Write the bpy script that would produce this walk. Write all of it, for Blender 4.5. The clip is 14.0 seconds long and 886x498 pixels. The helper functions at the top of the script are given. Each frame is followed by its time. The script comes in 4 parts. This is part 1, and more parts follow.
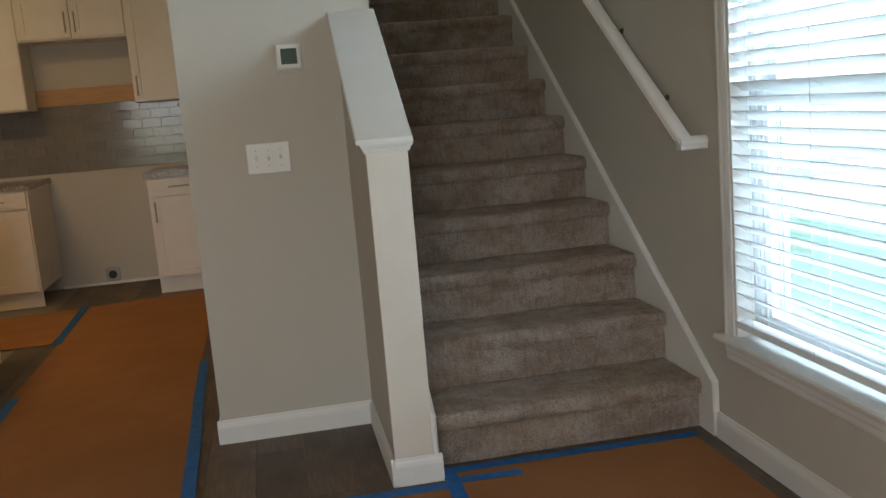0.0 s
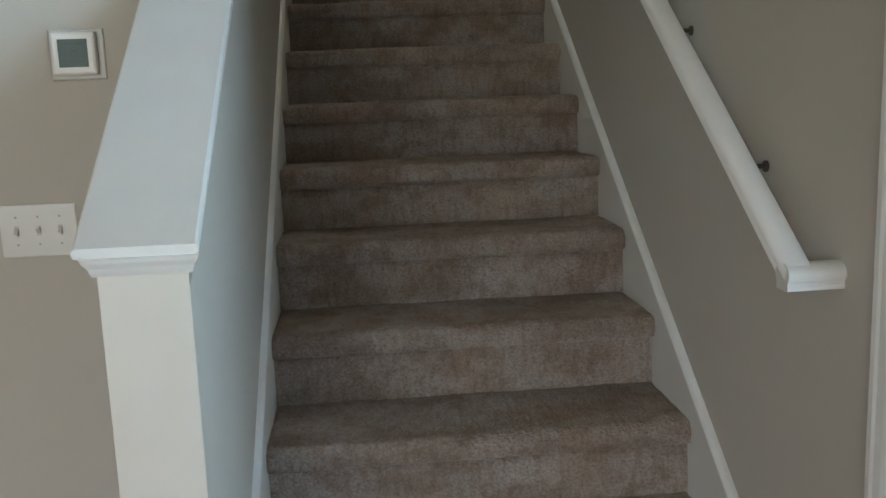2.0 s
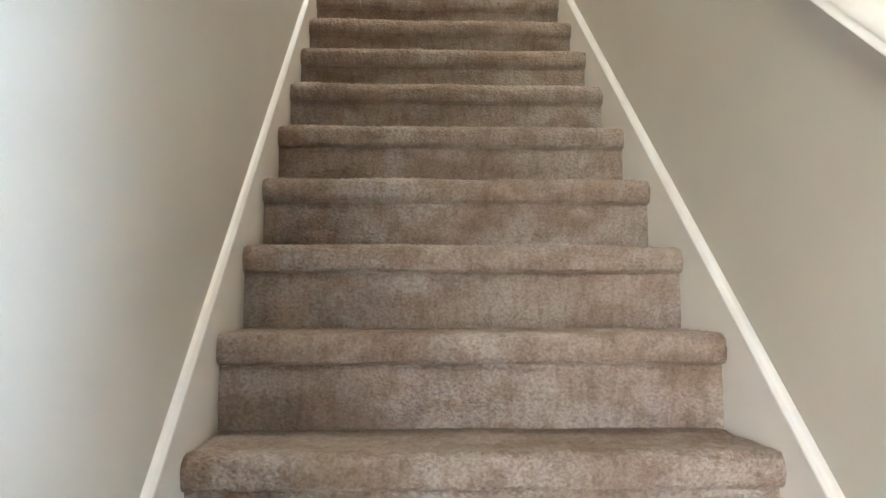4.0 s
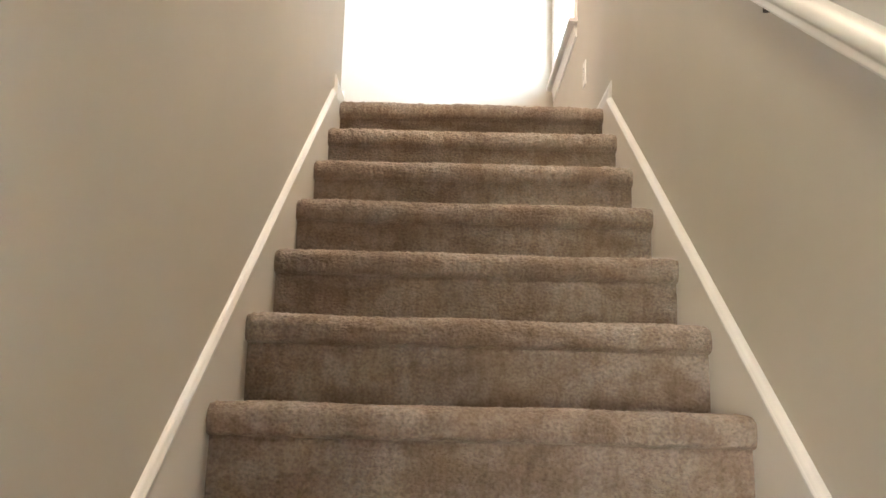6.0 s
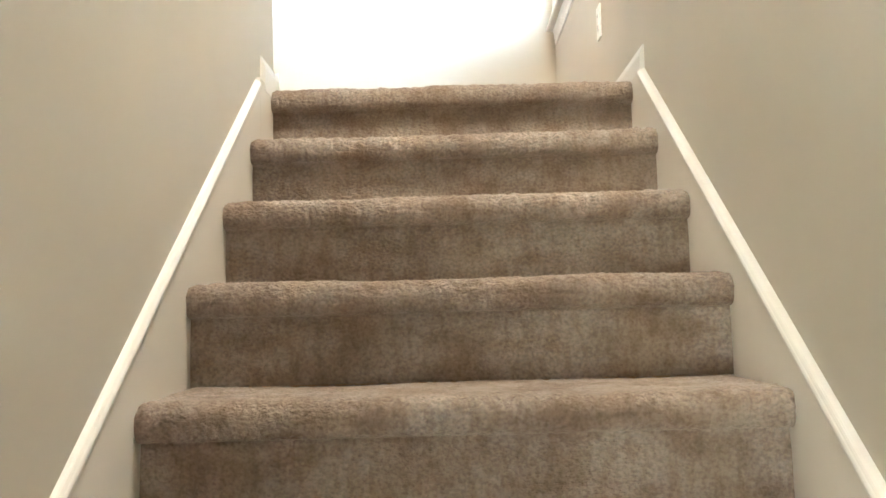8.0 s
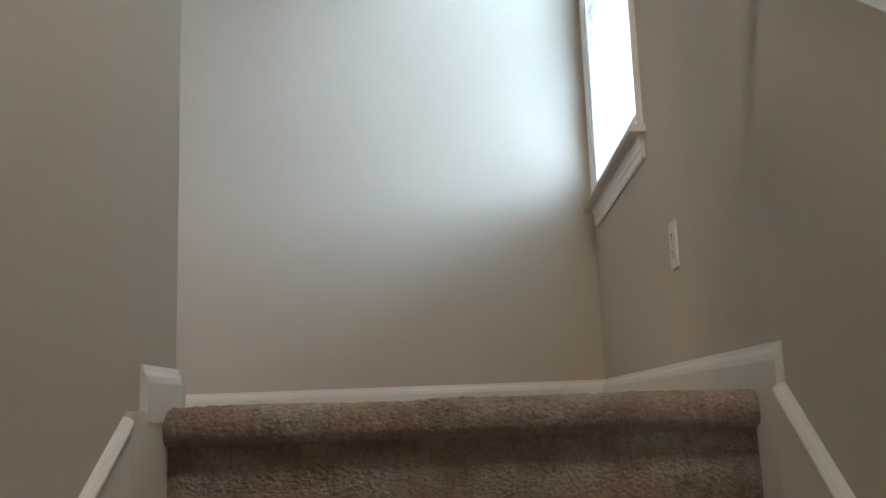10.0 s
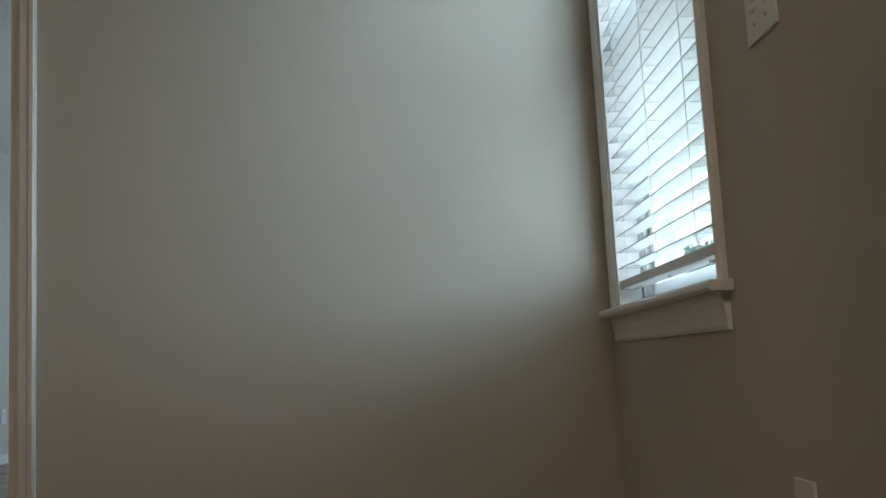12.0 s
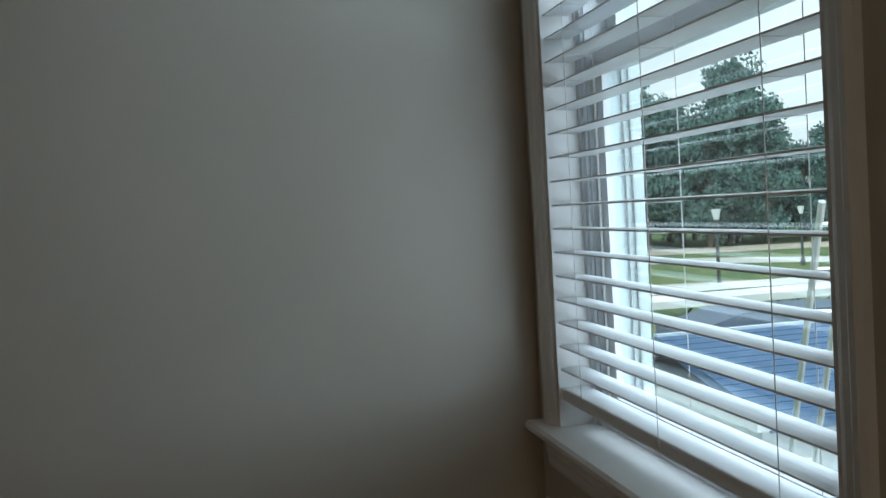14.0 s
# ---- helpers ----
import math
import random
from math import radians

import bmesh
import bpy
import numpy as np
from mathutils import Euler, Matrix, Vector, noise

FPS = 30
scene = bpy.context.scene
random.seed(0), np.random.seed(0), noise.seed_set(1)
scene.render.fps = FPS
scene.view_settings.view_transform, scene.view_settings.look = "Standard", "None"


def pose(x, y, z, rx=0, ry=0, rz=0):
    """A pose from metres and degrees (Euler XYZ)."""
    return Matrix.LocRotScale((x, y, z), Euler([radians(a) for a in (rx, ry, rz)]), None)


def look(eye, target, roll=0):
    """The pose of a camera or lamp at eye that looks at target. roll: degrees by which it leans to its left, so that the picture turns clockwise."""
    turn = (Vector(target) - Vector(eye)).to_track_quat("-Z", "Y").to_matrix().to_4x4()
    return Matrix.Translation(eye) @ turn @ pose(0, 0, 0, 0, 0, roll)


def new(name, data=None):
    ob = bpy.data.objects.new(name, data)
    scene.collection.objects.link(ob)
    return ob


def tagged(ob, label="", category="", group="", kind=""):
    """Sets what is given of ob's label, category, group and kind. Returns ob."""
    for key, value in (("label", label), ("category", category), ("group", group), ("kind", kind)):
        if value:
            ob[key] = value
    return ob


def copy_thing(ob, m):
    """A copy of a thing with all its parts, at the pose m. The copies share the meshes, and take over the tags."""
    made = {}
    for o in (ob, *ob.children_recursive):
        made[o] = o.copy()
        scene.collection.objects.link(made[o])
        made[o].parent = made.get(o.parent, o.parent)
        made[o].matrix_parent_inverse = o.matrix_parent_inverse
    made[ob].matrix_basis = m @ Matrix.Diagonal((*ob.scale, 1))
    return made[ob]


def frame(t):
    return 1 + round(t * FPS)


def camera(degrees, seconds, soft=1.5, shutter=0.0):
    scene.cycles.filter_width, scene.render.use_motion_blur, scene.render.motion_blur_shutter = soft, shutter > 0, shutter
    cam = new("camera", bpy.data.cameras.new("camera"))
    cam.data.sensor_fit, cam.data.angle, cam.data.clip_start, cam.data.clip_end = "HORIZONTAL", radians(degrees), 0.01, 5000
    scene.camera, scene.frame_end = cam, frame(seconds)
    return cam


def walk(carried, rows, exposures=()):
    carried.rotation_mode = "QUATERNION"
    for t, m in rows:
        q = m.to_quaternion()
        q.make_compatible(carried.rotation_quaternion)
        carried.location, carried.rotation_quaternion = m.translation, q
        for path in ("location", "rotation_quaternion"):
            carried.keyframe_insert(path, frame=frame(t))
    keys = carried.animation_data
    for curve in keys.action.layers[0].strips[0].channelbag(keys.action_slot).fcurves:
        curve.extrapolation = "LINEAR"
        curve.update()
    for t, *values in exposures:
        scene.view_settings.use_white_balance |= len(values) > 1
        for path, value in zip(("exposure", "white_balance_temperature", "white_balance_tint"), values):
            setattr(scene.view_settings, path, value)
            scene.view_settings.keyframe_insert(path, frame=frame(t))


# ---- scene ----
cam = camera(51.3, 14.0, soft=1.5)
PATH = [
(0, (-0.452, -3.021, 1.278), (-0.103, -1.079, 0.954), -4.79),
    (0.5, (-0.196, -2.682, 1.296), (0.185, -0.750, 0.950), -3.97),
    (1, (-0.008, -2.281, 1.312), (0.356, -0.350, 0.937), -3.24),
    (1.5, (0.128, -1.882, 1.345), (0.454, 0.051, 0.947), -3.49),
    (2, (0.255, -1.475, 1.383), (0.420, 0.487, 1.032), -2.17),
    (2.2, (0.299, -1.330, 1.406), (0.433, 0.643, 1.107), -1.88),
    (4.3, (0.390, 0.012, 1.396), (0.458, 2.007, 1.521), 0.6),
    (4.5, (0.408, 0.108, 1.494), (0.455, 2.103, 1.624), 0.88),
    (5, (0.397, 0.323, 1.643), (0.419, 2.307, 1.889), 1.55),
    (5.5, (0.383, 0.520, 1.813), (0.392, 2.495, 2.130), 2.09),
    (6, (0.439, 0.791, 1.906), (0.422, 2.763, 2.237), 1.59),
    (6.5, (0.464, 1.010, 2.023), (0.423, 2.989, 2.315), 1.36),
    (7, (0.480, 1.215, 2.135), (0.432, 3.201, 2.367), 0.35),
    (7.5, (0.501, 1.412, 2.256), (0.479, 3.404, 2.426), -0.42),
    (8, (0.491, 1.643, 2.408), (0.473, 3.638, 2.545), -1.53),
    (8.5, (0.519, 1.853, 2.554), (0.515, 3.837, 2.803), -1.64),
    (9, (0.523, 2.084, 2.716), (0.479, 4.046, 3.103), -1.99),
    (9.2, (0.527, 2.186, 2.792), (0.475, 4.143, 3.202), -2.2),
    (11.3, (0.486, 3.159, 3.434), (0.448, 5.148, 3.639), -1.77),
    (11.5, (0.463, 3.227, 3.528), (0.457, 5.213, 3.762), -2.76),
    (12, (0.474, 3.400, 3.643), (0.528, 5.385, 3.886), -2.96),
    (12.5, (0.499, 3.642, 3.778), (0.546, 5.633, 3.968), -3.02),
    (13, (0.475, 3.861, 3.950), (0.607, 5.854, 4.050), -4.09),
    (13.5, (0.491, 4.066, 4.018), (0.781, 6.044, 4.028), -3.17),
    (14, (0.454, 4.270, 4.187), (0.875, 6.224, 4.105), -3.30),
]
walk(cam, [(t, look(eye, target, roll)) for t, eye, target, roll in PATH],
     [(0, 1.6, 6100, 8), (0.5, 0.5, 5850, 8), (1, 1.0, 5850, 10), (1.5, 1.2, 5800, 9), (2.2, 2.4, 5600, 5), (4.3, 4.5, 5950, 13), (5, 4.7, 6150, 14), (5.5, 4.4, 6300, 16), (6.5, 4.4, 6550, 18), (7, 4.4, 6400, 16), (7.5, 4.75, 6150, 13), (8, 4.8, 5950, 10),
      (8.5, 3.65, 5700, 9), (9.2, 2.7, 5800, 10), (11.2, 2.7, 6050, 18), (11.5, 2.2, 6150, 18), (12, 1.35, 6300, 11), (12.7, 1.2, 6200, 12), (13.4, 1.25, 6200, 18), (14, 0.3, 6300, 13)])

# ---- measures of the house, in metres ----
RISE, RUN, STEPS = 0.19, 0.2778, 16
UP = RISE * STEPS              # height of the upper floor
WL, WR = -0.012, 1.023         # faces of the two walls beside the stair
SL, SR = 0.0, 1.006            # faces of the skirt boards
YW = 0.580                     # front face of the wall with the switches
YF = 6.053                     # far wall of the landing
YE = 4.277                     # end of the wall on the stair's open side
H1 = 2.72                      # ceiling of the lower floor
H2 = UP + 2.44                 # ceiling of the upper floor
SLOPE = RISE / RUN
CAP = SLOPE - 0.0045             # slope of the skirt boards

# ---- world, sun and large lights ----
world = bpy.data.worlds.new("sky")
scene.world = world
world.use_nodes = True
wn = world.node_tree
bg = wn.nodes["Background"]
sky = wn.nodes.new("ShaderNodeTexSky")
sky.sky_type, sky.sun_disc = "NISHITA", False
sky.sun_elevation, sky.sun_rotation = radians(50), radians(224)
sky.dust_density, sky.air_density = 3.0, 1.0
cloud, veil, mixer = wn.nodes.new("ShaderNodeTexNoise"), wn.nodes.new("ShaderNodeMapRange"), wn.nodes.new("ShaderNodeMixRGB")
coord = wn.nodes.new("ShaderNodeTexCoord")
cloud.inputs["Scale"].default_value, cloud.inputs["Detail"].default_value = 2.2, 6
veil.inputs["From Min"].default_value, veil.inputs["From Max"].default_value = 0.25, 0.55
veil.inputs["To Min"].default_value = 0.55
mixer.inputs[2].default_value = (8.0, 8.3, 8.6, 1)
wn.links.new(coord.outputs["Generated"], cloud.inputs["Vector"])
wn.links.new(cloud.outputs["Fac"], veil.inputs[0])
wn.links.new(veil.outputs[0], mixer.inputs[0])
wn.links.new(sky.outputs[0], mixer.inputs[1])
wn.links.new(mixer.outputs[0], bg.inputs[0])
bg.inputs[1].default_value = 0.15
sun = new("sun", bpy.data.lights.new("sun", "SUN"))
sun.data.energy, sun.data.angle, sun.data.color = 3.2, radians(12), (1.0, 0.97, 0.92)
sun.matrix_world = look((0, 0, 0), (0.45, 0.46, -0.766))


def area(name, eye, target, w, h, power, color):
    ob = new(name, bpy.data.lights.new(name, "AREA"))
    ob.data.shape, ob.data.size, ob.data.size_y = "RECTANGLE", w, h
    ob.data.energy, ob.data.color = power, color
    ob.matrix_world = look(eye, target)
    return ob


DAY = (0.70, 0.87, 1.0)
area("skylight_stair_window", (3.9, 3.2, 5.3), (1.1, 5.53, 4.3), 4.2, 3.0, 150, DAY)
area("high_skylight_stair_window", (2.5, 5.1, 7.3), (1.1, 5.5, 4.3), 3.0, 2.6, 150, DAY)
# low lamp added outside the room window, standing in for horizon and ground light
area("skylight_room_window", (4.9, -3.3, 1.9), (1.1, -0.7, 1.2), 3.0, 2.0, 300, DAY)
area("high_skylight_room_window", (2.9, -1.0, 3.9), (1.1, -0.7, 1.1), 2.2, 2.0, 110, DAY)
# unseen warm fill, added to light the half wall and switch wall
area("skylight_front", (-1.6, -4.9, 1.5), (-1.6, 0, 1.2), 2.2, 1.6, 13, (1.0, 0.91, 0.77))
area("kitchen_lamp", (-2.6, 2.6, 2.68), (-2.6, 2.6, 0), 0.6, 0.6, 7.2, (1.0, 0.60, 0.22))
# fill lamp added for an unseen, assumed bedroom window
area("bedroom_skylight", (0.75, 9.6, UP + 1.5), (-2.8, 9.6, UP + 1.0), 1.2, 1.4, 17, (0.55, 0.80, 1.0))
# unseen warm fill, added over the stair to brighten its walls
area("stair_ceiling_lamp", (0.70, 3.1, H2 - 0.04), (0.70, 3.1, 0), 0.35, 0.35, 3.6, (1.0, 0.86, 0.65))
# unseen fill in the hall, added to lift and warm the landing's right wall
area("hall_lamp", (-2.2, 3.75, H2 - 0.05), (-2.2, 3.75, UP), 0.5, 0.5, 4.6, (1.0, 0.72, 0.46))


# ---- materials ----
def mat(name, color, rough=0.6, metal=0.0, spec=0.5):
    m = bpy.data.materials.new(name)
    m.use_nodes = True
    b = m.node_tree.nodes["Principled BSDF"]
    b.inputs["Base Color"].default_value = (*color, 1)
    b.inputs["Roughness"].default_value = rough
    b.inputs["Metallic"].default_value = metal
    b.inputs["Specular IOR Level"].default_value = spec
    return m


def noisy(name, c1, c2, scale, rough=0.6, bump=0.0, bump_scale=None, dist=0.002, detail=4.0, stretch=(1, 1, 1),
          c3=None, scale3=1.0, spec=0.5, rough2=None, metal=0.0, piece=0.0):
    """Two colours mixed by noise, a third by wide noise, fine relief, and a shift from piece to piece."""
    m = mat(name, c1, rough, metal, spec)
    nt = m.node_tree
    N, L = nt.nodes, nt.links
    b = N["Principled BSDF"]
    tc = N.new("ShaderNodeTexCoord")
    mp = N.new("ShaderNodeMapping")
    mp.inputs["Scale"].default_value = stretch
    L.new(tc.outputs["Object"], mp.inputs[0])
    n1 = N.new("ShaderNodeTexNoise")
    n1.inputs["Scale"].default_value, n1.inputs["Detail"].default_value = scale, detail
    L.new(mp.outputs[0], n1.inputs["Vector"])
    r1 = N.new("ShaderNodeValToRGB")
    r1.color_ramp.elements[0].position, r1.color_ramp.elements[1].position = 0.35, 0.65
    r1.color_ramp.elements[0].color, r1.color_ramp.elements[1].color = (*c1, 1), (*c2, 1)
    L.new(n1.outputs["Fac"], r1.inputs[0])
    out = r1.outputs[0]
    if c3:
        n3 = N.new("ShaderNodeTexNoise")
        n3.inputs["Scale"].default_value, n3.inputs["Detail"].default_value = scale3, 3.0
        L.new(tc.outputs["Object"], n3.inputs["Vector"])
        r3 = N.new("ShaderNodeValToRGB")
        r3.color_ramp.elements[0].position, r3.color_ramp.elements[1].position = 0.42, 0.68
        L.new(n3.outputs["Fac"], r3.inputs[0])
        mx = N.new("ShaderNodeMixRGB")
        L.new(r3.outputs[0], mx.inputs[0])
        L.new(out, mx.inputs[1])
        mx.inputs[2].default_value = (*c3, 1)
        out = mx.outputs[0]
    if piece:
        info = N.new("ShaderNodeObjectInfo")
        mr = N.new("ShaderNodeMapRange")
        mr.inputs["To Min"].default_value, mr.inputs["To Max"].default_value = 1 - piece, 1 + piece
        L.new(info.outputs["Random"], mr.inputs[0])
        hs = N.new("ShaderNodeHueSaturation")
        L.new(mr.outputs[0], hs.inputs["Value"])
        L.new(out, hs.inputs["Color"])
        out = hs.outputs[0]
    L.new(out, b.inputs["Base Color"])
    if rough2 is not None:
        mr2 = N.new("ShaderNodeMapRange")
        mr2.inputs["To Min"].default_value, mr2.inputs["To Max"].default_value = rough, rough2
        L.new(n1.outputs["Fac"], mr2.inputs[0])
        L.new(mr2.outputs[0], b.inputs["Roughness"])
    if bump:
        nb = N.new("ShaderNodeTexNoise")
        nb.inputs["Scale"].default_value, nb.inputs["Detail"].default_value = bump_scale or scale, 5.0
        L.new(mp.outputs[0], nb.inputs["Vector"])
        bp = N.new("ShaderNodeBump")
        bp.inputs["Strength"].default_value, bp.inputs["Distance"].default_value = bump, dist
        L.new(nb.outputs["Fac"], bp.inputs["Height"])
        L.new(bp.outputs[0], b.inputs["Normal"])
    return m


PAINT = noisy("greige wall paint", (0.515, 0.485, 0.425), (0.535, 0.50, 0.44), 3, 0.75, 0.25, 260, 0.0006, c3=(0.495, 0.465, 0.405), scale3=0.8)
BLUEPAINT = noisy("bedroom wall paint", (0.50, 0.49, 0.45), (0.52, 0.51, 0.47), 3, 0.8, 0.2, 260, 0.0006)
SKIRT = noisy("pale skirt paint", (0.68, 0.65, 0.60), (0.70, 0.67, 0.62), 4, 0.55, 0.1, 160, 0.0006)
CREAM = noisy("cream board paint", (0.64, 0.60, 0.53), (0.67, 0.63, 0.56), 6, 0.45, 0.08, 70, 0.0008)
CEIL = noisy("ceiling paint", (0.78, 0.77, 0.74), (0.80, 0.79, 0.76), 4, 0.9, 0.3, 200, 0.001)
TRIM = noisy("white trim paint", (0.71, 0.70, 0.675), (0.74, 0.73, 0.70), 9, 0.42, 0.08, 70, 0.0008, c3=(0.68, 0.67, 0.645), scale3=2.5)
VINYL = noisy("white window vinyl", (0.62, 0.63, 0.64), (0.65, 0.66, 0.67), 8, 0.35, 0.04, 60, 0.0006)
SLAT = noisy("white blind slat", (0.79, 0.80, 0.81), (0.82, 0.83, 0.84), 14, 0.45, 0.06, 90, 0.0005, stretch=(1, 0.1, 1))
CORD = mat("blind cord", (0.62, 0.62, 0.60), 0.8)
PLATE = noisy("white plate plastic", (0.70, 0.69, 0.66), (0.72, 0.71, 0.68), 20, 0.32)
COVER = mat("pale translucent plastic", (0.52, 0.51, 0.47), 0.35)
DARK = mat("dark slot", (0.02, 0.02, 0.02), 0.6)
SLOT = mat("shaded slot plastic", (0.52, 0.51, 0.49), 0.5)
SCREEN = mat("grey green display", (0.030, 0.065, 0.050), 0.35, 0.0, 0.3)
DIGIT = mat("display digits", (0.012, 0.016, 0.014), 0.3)
BRONZE = mat("dark bracket metal", (0.11, 0.10, 0.09), 0.4, 0.8)
CARPET = noisy("taupe cut pile carpet", (0.355, 0.312, 0.285), (0.480, 0.412, 0.350), 150, 0.97, 1.0, 150, 0.008, detail=7, stretch=(0.8, 1, 1.1),
               c3=(0.375, 0.302, 0.240), scale3=4.5, spec=0.04)


def carpet_mottle():
    """Random dark flecks, brown and grey blotches, and upright brush marks, laid over the pile's colour."""
    nt = CARPET.node_tree
    N, L = nt.nodes, nt.links
    base = N["Principled BSDF"].inputs["Base Color"]
    tc = N.new("ShaderNodeTexCoord")
    for scale, detail, lo, hi, dark, share, shape in (
            (150, 7, 0.32, 0.58, (0.42, 0.36, 0.33), 0.42, (1, 1, 1)), (11, 9, 0.40, 0.56, (0.50, 0.38, 0.28), 0.42, (0.8, 1, 1.4)),
            (3.2, 4, 0.38, 0.62, (0.74, 0.72, 0.72), 0.6, (1, 1, 1)), (48, 3, 0.36, 0.54, (0.66, 0.60, 0.54), 0.45, (1, 0.6, 0.35))):
        mp, n, ramp, mul = (N.new(k) for k in ("ShaderNodeMapping", "ShaderNodeTexNoise", "ShaderNodeValToRGB", "ShaderNodeMixRGB"))
        mp.inputs["Scale"].default_value = shape
        n.inputs["Scale"].default_value, n.inputs["Detail"].default_value = scale, detail
        ramp.color_ramp.elements[0].position, ramp.color_ramp.elements[1].position = lo, hi
        ramp.color_ramp.elements[0].color = (*dark, 1)
        mul.blend_type = "MULTIPLY"
        mul.inputs[0].default_value = share
        L.new(tc.outputs["Object"], mp.inputs[0])
        L.new(mp.outputs[0], n.inputs["Vector"])
        L.new(n.outputs["Fac"], ramp.inputs[0])
        L.new(base.links[0].from_socket, mul.inputs[1])
        L.new(ramp.outputs[0], mul.inputs[2])
        L.new(mul.outputs[0], base)
    fuzz = N["Principled BSDF"]
    fuzz.inputs["Sheen Weight"].default_value = 0.15
    fuzz.inputs["Sheen Roughness"].default_value = 0.45
    fuzz.inputs["Sheen Tint"].default_value = (1.0, 0.93, 0.86, 1)


carpet_mottle()
PLANK = noisy("grey brown vinyl plank", (0.085, 0.060, 0.042), (0.145, 0.108, 0.078), 9, 0.42, 0.15, 60, 0.001,
              stretch=(9, 0.8, 1), c3=(0.055, 0.042, 0.034), scale3=3, piece=0.22, rough2=0.6)
PAPER = noisy("brown floor paper", (0.30, 0.135, 0.050), (0.335, 0.155, 0.060), 5, 0.8, 0.35, 14, 0.004, c3=(0.27, 0.12, 0.045), scale3=1.2, spec=0.2)
TAPE = noisy("blue masking tape", (0.012, 0.11, 0.36), (0.02, 0.15, 0.44), 30, 0.6, 0.4, 120, 0.0008, spec=0.3)
CAB = noisy("white cabinet paint", (0.72, 0.68, 0.62), (0.75, 0.71, 0.65), 6, 0.4, 0.05, 60, 0.0006)
WOOD = noisy("bare plywood strip", (0.42, 0.24, 0.10), (0.52, 0.31, 0.14), 8, 0.6, 0.1, 60, 0.001, stretch=(0.6, 1, 8))
TILE = noisy("glossy grey subway tile", (0.19, 0.175, 0.155), (0.22, 0.205, 0.185), 6, 0.12, 0.12, 12, 0.002, piece=0.08)
GROUT = mat("grey grout", (0.24, 0.22, 0.20), 0.9)
STONE = noisy("mottled granite", (0.20, 0.175, 0.15), (0.42, 0.39, 0.35), 90, 0.18, c3=(0.13, 0.11, 0.10), scale3=40)
NICKEL = mat("brushed nickel", (0.42, 0.39, 0.36), 0.32, 1.0)
SHADE_STRIP = mat("dark teal sash shade", (0.09, 0.16, 0.15), 0.6)
STEEL = mat("galvanised box", (0.34, 0.34, 0.33), 0.5, 0.8)
GRASS = noisy("lawn grass", (0.06, 0.12, 0.055), (0.11, 0.17, 0.08), 30, 0.95, 0.6, 60, 0.02, c3=(0.17, 0.20, 0.08), scale3=0.4, spec=0.1)
NEAR_LAWN = noisy("blue green lawn", (0.065, 0.125, 0.095), (0.11, 0.165, 0.13), 30, 0.95, 0.6, 60, 0.02, c3=(0.14, 0.17, 0.13), scale3=0.9, spec=0.1)
DIRT = noisy("pale sandy soil", (0.42, 0.37, 0.30), (0.52, 0.47, 0.39), 3, 0.95, 0.5, 8, 0.02, c3=(0.34, 0.29, 0.23), scale3=0.5)
GRAVEL = noisy("grey mulch bed", (0.16, 0.15, 0.16), (0.27, 0.25, 0.26), 50, 0.95, 0.8, 60, 0.02, c3=(0.2, 0.19, 0.2), scale3=2)
ROAD = noisy("pale concrete road", (0.46, 0.45, 0.42), (0.52, 0.51, 0.48), 2, 0.9, 0.2, 20, 0.01)
SHINGLE = noisy("blue grey roof shingle", (0.085, 0.115, 0.165), (0.13, 0.165, 0.22), 12, 0.9, 0.5, 60, 0.004, piece=0.15)
LEAF = noisy("leaves", (0.085, 0.165, 0.150), (0.135, 0.225, 0.195), 3, 0.8, c3=(0.065, 0.125, 0.125), scale3=0.8, spec=0.2)
BARK = noisy("bark", (0.10, 0.075, 0.055), (0.16, 0.125, 0.095), 10, 0.95, 0.6, 30, 0.02)
ALU = mat("aluminium", (0.72, 0.73, 0.74), 0.4, 0.7)
TARP = noisy("blue grey tarpaulin", (0.10, 0.19, 0.23), (0.17, 0.28, 0.32), 4, 0.6, 0.3, 6, 0.02)
POST = mat("dark post", (0.05, 0.06, 0.06), 0.5)


def glass_mat():
    m = bpy.data.materials.new("window glass")
    m.use_nodes = True
    N, L = m.node_tree.nodes, m.node_tree.links
    N.remove(N["Principled BSDF"])
    tr, gl, mx, fr = (N.new("ShaderNodeBsdfTransparent"), N.new("ShaderNodeBsdfGlossy"), N.new("ShaderNodeMixShader"), N.new("ShaderNodeLayerWeight"))
    tr.inputs[0].default_value = (0.86, 0.95, 0.95, 1)
    gl.inputs["Roughness"].default_value = 0.02
    fr.inputs[0].default_value = 0.12
    L.new(fr.outputs[1], mx.inputs[0])
    L.new(tr.outputs[0], mx.inputs[1])
    L.new(gl.outputs[0], mx.inputs[2])
    L.new(mx.outputs[0], N["Material Output"].inputs[0])
    return m


GLASS = glass_mat()


# ---- builders ----
def add_box(bm, x0, x1, y0, y1, z0, z1, bevel=0.0):
    v = [bm.verts.new(p) for p in ((x0, y0, z0), (x1, y0, z0), (x1, y1, z0), (x0, y1, z0), (x0, y0, z1), (x1, y0, z1), (x1, y1, z1), (x0, y1, z1))]
    f = [bm.faces.new([v[i] for i in q]) for q in ((0, 3, 2, 1), (4, 5, 6, 7), (0, 1, 5, 4), (1, 2, 6, 5), (2, 3, 7, 6), (3, 0, 4, 7))]
    if bevel:
        bmesh.ops.bevel(bm, geom=list({e for q in f for e in q.edges}), offset=bevel, segments=2, profile=0.6, affect="EDGES")
    return bm


